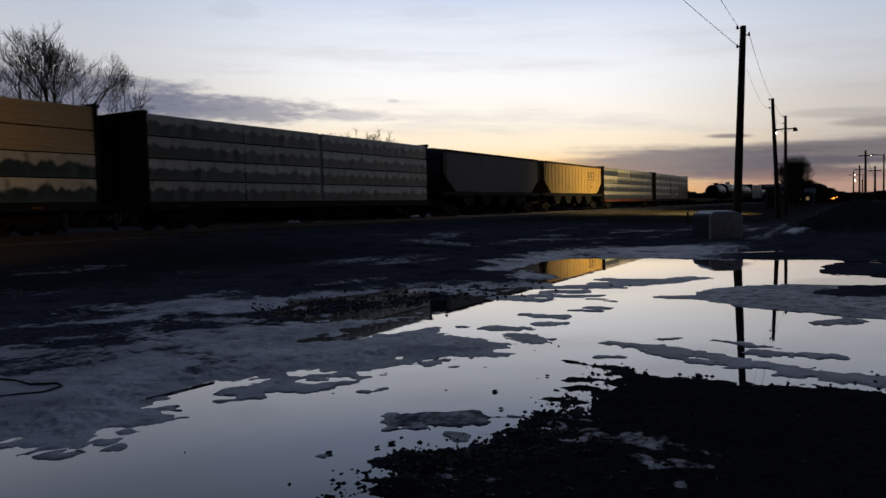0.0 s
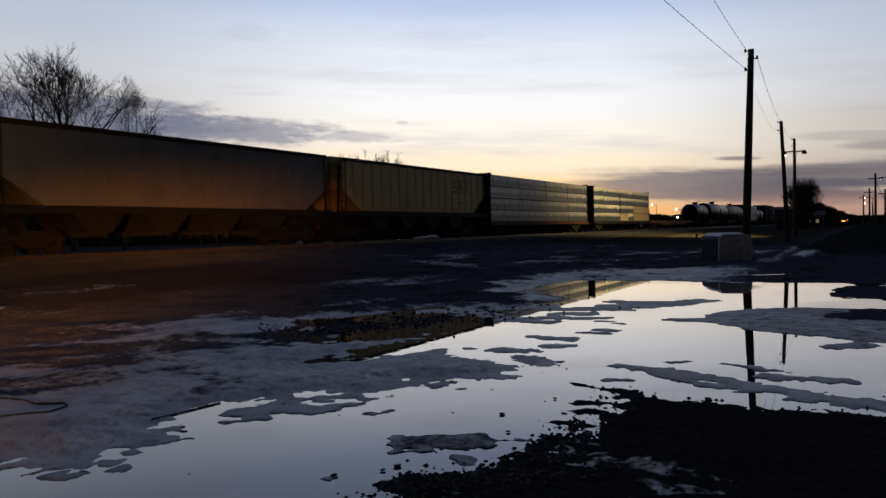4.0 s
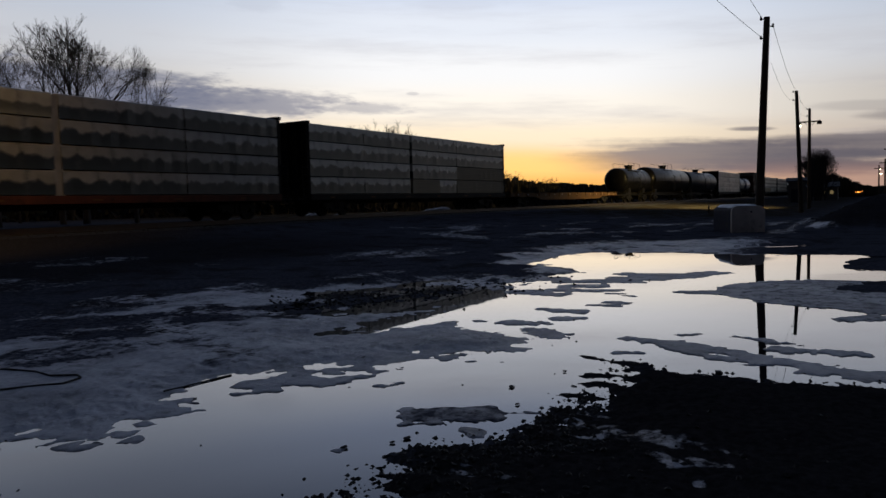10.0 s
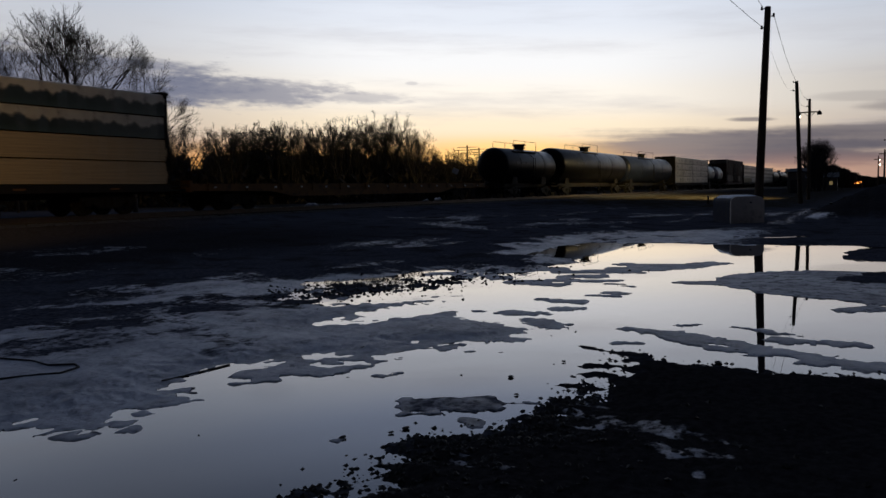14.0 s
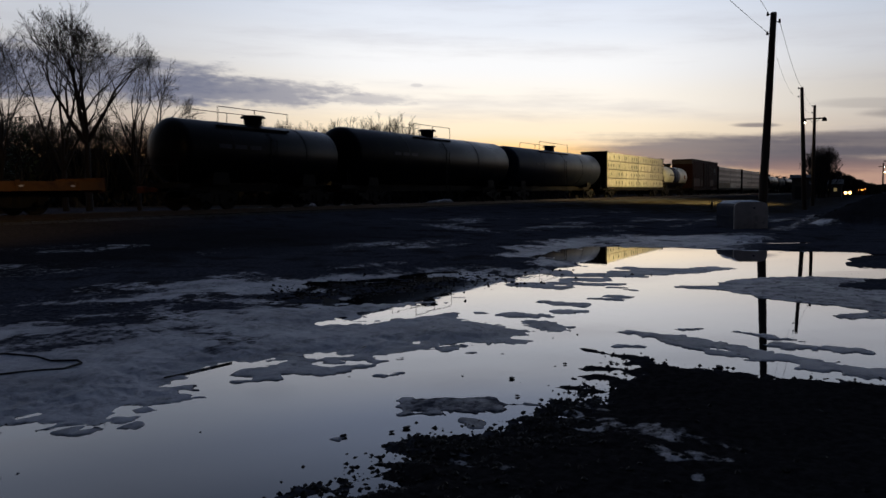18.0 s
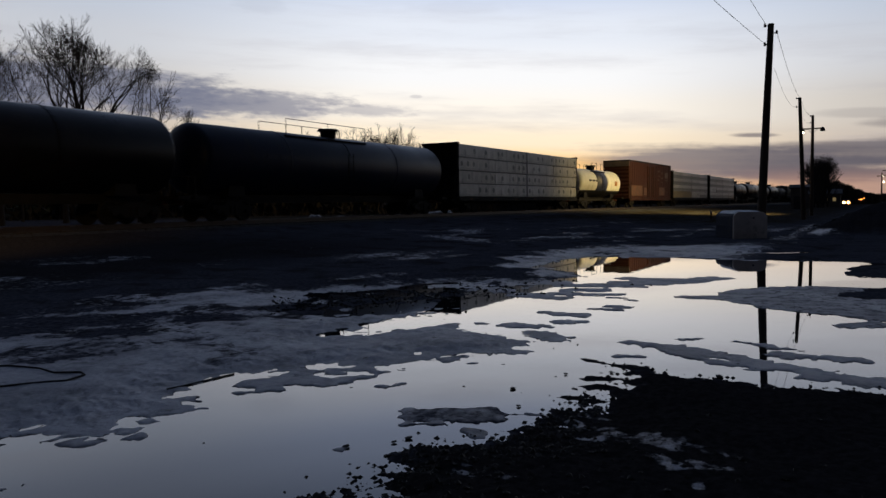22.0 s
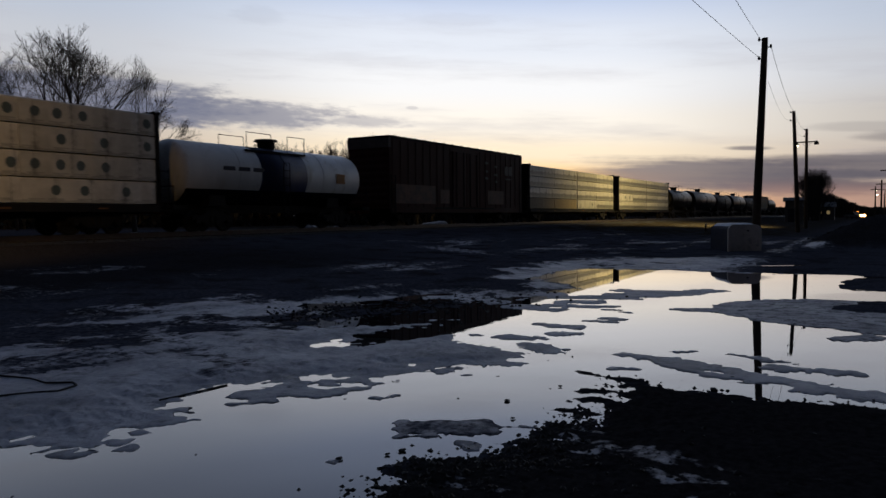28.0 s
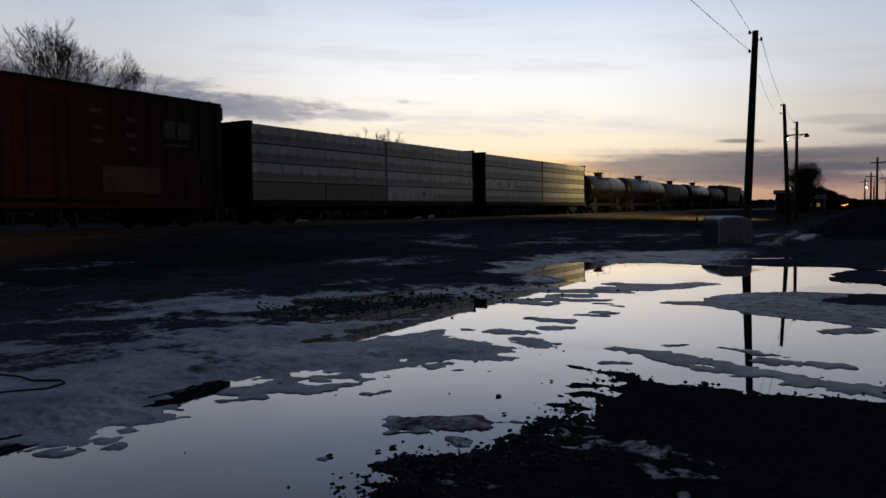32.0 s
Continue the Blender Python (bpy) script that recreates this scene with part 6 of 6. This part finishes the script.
# ---- vehicles on the road ----
def road_car(label, front):
    """Small saloon car, nose towards local +x; its lights glow by their material."""
    car = thing("car", label, "car", "cars on the road")
    body = prism(bmesh.new(), ((-2.2, 0.35), (-2.25, 0.75), (-2.1, 0.95), (-1.6, 1.0), (1.0, 0.98), (2.1, 0.85), (2.25, 0.65), (2.2, 0.35)), -0.86, 0.86)
    part("body", body, M["car_paint"], car, "dark painted body")
    part("cabin", prism(bmesh.new(), ((-1.7, 0.99), (-1.1, 1.42), (0.1, 1.44), (0.95, 0.98)), -0.72, 0.72), M["black"], car, "dark glazed cabin")
    part("bumper", boxed(2.15, 2.32, -0.84, 0.84, 0.35, 0.55, bevel=0.03), M["car_paint"], car)
    for y in (-0.62, 0.62):
        lit = bmesh.new()
        bmesh.ops.create_icosphere(lit, subdivisions=2, radius=0.34)
        bmesh.ops.translate(lit, verts=lit.verts, vec=(2.22, y * 0.75, 0.70))
        part("headlight", lit, M[front], car, "glowing headlight" if front == "headlight" else "glowing amber lamp")
        part("tail_light", boxed(-2.28, -2.2, y - 0.14, y + 0.14, 0.72, 0.86), M["tail"], car, "red tail light")
        for x in (-1.35, 1.35):
            wheel = part("wheel", lathe(bmesh.new(), ((-0.10, 0.24), (-0.09, 0.31), (0.09, 0.31), (0.10, 0.24)), "Y", 18), M["tyre"], car, at=pose(x, y * 1.25, 0.31))
            part("rim", lathe(bmesh.new(), ((-0.11, 0.20), (0.11, 0.20)), "Y", 14), M["rail"], wheel)
    return car


CAR_A = road_car("dark saloon car with bright headlights waiting on the road", "headlight")


def beacon(x, y, z, h):
    """Amber warning lamp on a short post beside the road."""
    ob = thing("warning_lamp", "lit amber warning lamp on a post by the road", "lamp", m=pose(x, y, z))
    part("post", tube(bmesh.new(), (0, 0, -0.3), (0, 0, h), 0.06, 0.05), M["steel"], ob)
    part("housing", boxed(-0.12, 0.02, -0.30, 0.30, h, h + 0.42, bevel=0.03), M["steel"], ob)
    lens = lathe(bmesh.new(), ((-0.16, 0.10), (-0.12, 0.19), (0.02, 0.19)), "X", 14)
    bmesh.ops.translate(lens, verts=lens.verts, vec=(0, 0, h + 0.22))
    part("lens", lens, M["tail"], ob, "glowing amber lens")
    bar = boxed(-0.18, -0.12, 0.32, 1.5, h - 0.12, h + 0.02)
    part("lit_bar", bar, M["tail"], ob, "glowing amber bar")


beacon(*polar(1.36, 236), 0.1, 1.45)


def turning_truck():
    """Pickup that turns unseen on the lot behind the camera; added flat tubes shape its low beams."""
    car = thing("pickup_truck", "dark pickup truck with warm low beams turning on the lot", "truck", "vehicles on the lot")
    body = prism(bmesh.new(), ((-2.7, 0.45), (-2.7, 1.05), (0.1, 1.10), (1.3, 1.10), (2.6, 1.02), (2.7, 0.85), (2.7, 0.45)), -0.95, 0.95)
    part("bed", boxed(-2.6, -0.3, -0.9, 0.9, 1.06, 1.40, bevel=0.03), M["car_paint"], car)
    part("cabin", prism(bmesh.new(), ((-0.3, 1.09), (-0.2, 1.75), (0.9, 1.78), (1.5, 1.09)), -0.82, 0.82), M["black"], car, "dark glazed cabin")
    part("body", body, M["car_paint"], car, "dark painted body")
    part("bumper", boxed(2.65, 2.85, -0.95, 0.95, 0.42, 0.62, bevel=0.03), M["rail"], car)
    for y in (-0.68, 0.68):
        # unseen tubes a metre long, added and flattened to shape the beams
        bowl, lit = bmesh.new(), bmesh.new()
        rings = [[bowl.verts.new((x, y + 0.11 * math.cos(a), 0.78 + 0.05 * math.sin(a))) for a in np.linspace(0, 6.2832, 21)[:-1]] for x in (2.75, 3.75)]
        for k in range(20):
            bowl.faces.new((rings[0][k], rings[0][(k + 1) % 20], rings[1][(k + 1) % 20], rings[1][k]))
        bowl.faces.new(rings[0])
        lit.faces.new([lit.verts.new((2.76, y + 0.09 * math.cos(a), 0.78 + 0.035 * math.sin(a))) for a in np.linspace(0, 6.2832, 21)[:-1]])
        beam_tube = part("beam_tube", bowl, M["black"], car, "added metre-long dark tube that shapes the beam")
        part("headlight", lit, M["beam"], beam_tube, "glowing headlight")
        for x in (-1.7, 1.75):
            part("wheel", lathe(bmesh.new(), ((-0.12, 0.28), (-0.11, 0.38), (0.11, 0.38), (0.12, 0.28)), "Y", 18), M["tyre"], car, at=pose(x, y * 1.25, 0.38))
    return car


TRUCK = turning_truck()

# ---- loose stones, clods and chips ----
def scatter():
    rnd = random.Random(21)
    random.seed(21)
    xs = np.array([rnd.uniform(2.8, 10.0) for _ in range(90000)])
    ys = np.array([rnd.uniform(-0.6, 4.4) for _ in range(90000)])
    near = inside(xs, ys, BANK)
    h = ground_at(xs, ys)[0]
    bm = bmesh.new()
    many = 0
    for x, y, n, z in zip(xs, ys, near, h):
        wet = math.exp(-((n + 0.08) / 0.16) ** 2) * min(1.0, max(0.12, (6.4 - x) / 1.0)) if n < 0.2 else 0.0
        if rnd.random() > (0.60 * wet + (0.50 * min(1.0, max(0.0, (5.0 - x) / 0.6)) if n > 0.05 else 0.0) * math.exp(-max(0, n) / 0.4) + (0.004 if n > 0 else 0.001)):
            continue
        r = min(0.026, 0.0060 * (1 / max(0.04, rnd.random())) ** 0.75)
        pebble(bm, x, y, max(z, WATER - 0.012), r)
        many += 1
        if many > 15000:
            break
    ob = new("bank_gravel", mesh_of("bank_gravel", bm, M["stone"]))
    tagged(ob, "wet dark gravel and clods at the water's edge", "gravel", kind="stuff")
    bm = bmesh.new()
    xs = np.array([rnd.gauss(10.6, 1.4) for _ in range(2600)])
    ys = np.array([7.3 - 0.42 * (x - 10.6) + rnd.gauss(0, 0.7) for x in xs])
    h = ground_at(xs, ys)[0]
    for x, y, z in zip(xs, ys, h):
        if z < WATER + 0.05:
            pebble(bm, x, y, max(z, WATER - 0.012), min(0.042, 0.0055 * (1 / max(0.03, rnd.random())) ** 0.75))
    ob = new("bar_gravel", mesh_of("bar_gravel", bm, M["stone"]))
    tagged(ob, "dark stones standing out of shallow meltwater", "gravel", kind="stuff")
    for x, y, r in ((5.77, 2.75, 0.026), (7.03, 1.28, 0.035), (3.84, 3.06, 0.024), (4.07, 2.83, 0.019), (4.19, 2.79, 0.027), (6.49, 2.55, 0.020), (5.28, 2.47, 0.020)):
        bm = bmesh.new()
        bmesh.ops.create_icosphere(bm, subdivisions=1, radius=r)
        for v in bm.verts:
            v.co = Vector((v.co.x * 1.25, v.co.y, v.co.z * 0.42)) * (1 + 0.6 * noise.noise(v.co * (1.2 / r) + Vector((x, y, 0))))
        tagged(new("stone", mesh_of("stone", bm, M["stone"])), "wet dark stone in the puddle", "stone", "stones in the puddle").matrix_world = pose(x, y, WATER + 0.010)
    # rubble on the bank by the road
    bm = bmesh.new()
    xs = np.array([rnd.uniform(37, 58) for _ in range(320)])
    ys = np.array([rnd.uniform(-6, 3.6) for _ in range(320)])
    for x, y, z in zip(xs, ys, ground_at(xs, ys)[0]):
        pebble(bm, x, y, z, 0.03 + 0.15 * rnd.random() ** 4)
    tagged(new("bank_rubble", mesh_of("bank_rubble", bm, M["stone"])), "clods and rubble on the dark bank", "rubble", kind="stuff")


scatter()


def fallen_branch(label, points, r):
    """A dark branch lying on the ice, in jointed lengths."""
    ob = thing("fallen_branch", label, "branch", "fallen branches")
    for (xa, ya), (xb, yb) in zip(points, points[1:]):
        za, zb = (max(WATER, ground_at(np.array([x]), np.array([y]))[0][0]) + r * 0.6 for x, y in ((xa, ya), (xb, yb)))
        part("twig", tube(bmesh.new(), (xa, ya, za), (xb, yb, zb), r, r * 0.9, 6), M["bark"], ob)


fallen_branch("dark branch lying bent on the ice", ((3.89, 7.34), (3.96, 7.26), (4.08, 6.98), (4.07, 6.70), (4.20, 6.49), (4.15, 6.35), (3.92, 6.28), (3.81, 6.37), (3.62, 6.52), (3.49, 6.59)), 0.010)
fallen_branch("thin straight stick lying in the shallow water", ((4.30, 5.40), (4.54, 5.41), (4.80, 5.39), (5.05, 5.37)), 0.009)

# ---- what moves ----
def motions():
    for car, x0 in CARS:
        walk(car, [(t, pose(x0 - SPEED * t, TRACK, RAIL)) for t in (0.0, 16.0, 32.0)])
    # wheels roll under the cars that pass in view
    steps = [k / 15 for k in range(481)]
    for w, x in WHEELSETS[:64]:
        walk(w, [(t, pose(x, 0, 0.457, 0, -math.degrees(SPEED * t / 0.457), 0)) for t in steps])
    # a car comes down the road and turns off behind the bank
    walk(CAR_A, [(0.0, pose(620, 12.0, 0.15, 0, 0, 180)), (8.0, pose(460, 11.5, 0.15, 0, 0, 180)), (13.0, pose(330, 11.0, 0.15, 0, 0, 180)), (16.2, pose(216, 9.0, 0.15, 0, 0, 182)),
                 (17.0, pose(212, 8.7, 0.15, 0, 0, 182)), (25.5, pose(205, 8.7, 0.15, 0, 0, 182)), (27.5, pose(200, 6.9, 0.15, 0, 0, 215)), (29.0, pose(192, 1.0, 0.15, 0, 0, 250)), (32.0, pose(186, -16.0, 0.15, 0, 0, 255))])
    # a pickup turns behind the camera: its beams sweep over the train, the box and the bank
    walk(TRUCK, [(t, pose(x, y, 0.06, 0, -0.5, turn)) for t, x, y, turn in (
        (0.0, -34, -16, 62), (3.5, -18, -9, 48), (4.6, -12.5, -5.8, 30), (5.3, -10.5, -4.6, 15), (5.8, -9.8, -4.35, 12.6), (6.3, -9.3, -4.2, 7), (7.0, -8.4, -4.3, -12), (8.2, -7.2, -6.5, -52), (10.0, -7.5, -16, -92), (14.0, -14, -40, -120), (32.0, -60, -90, -135))])


motions()
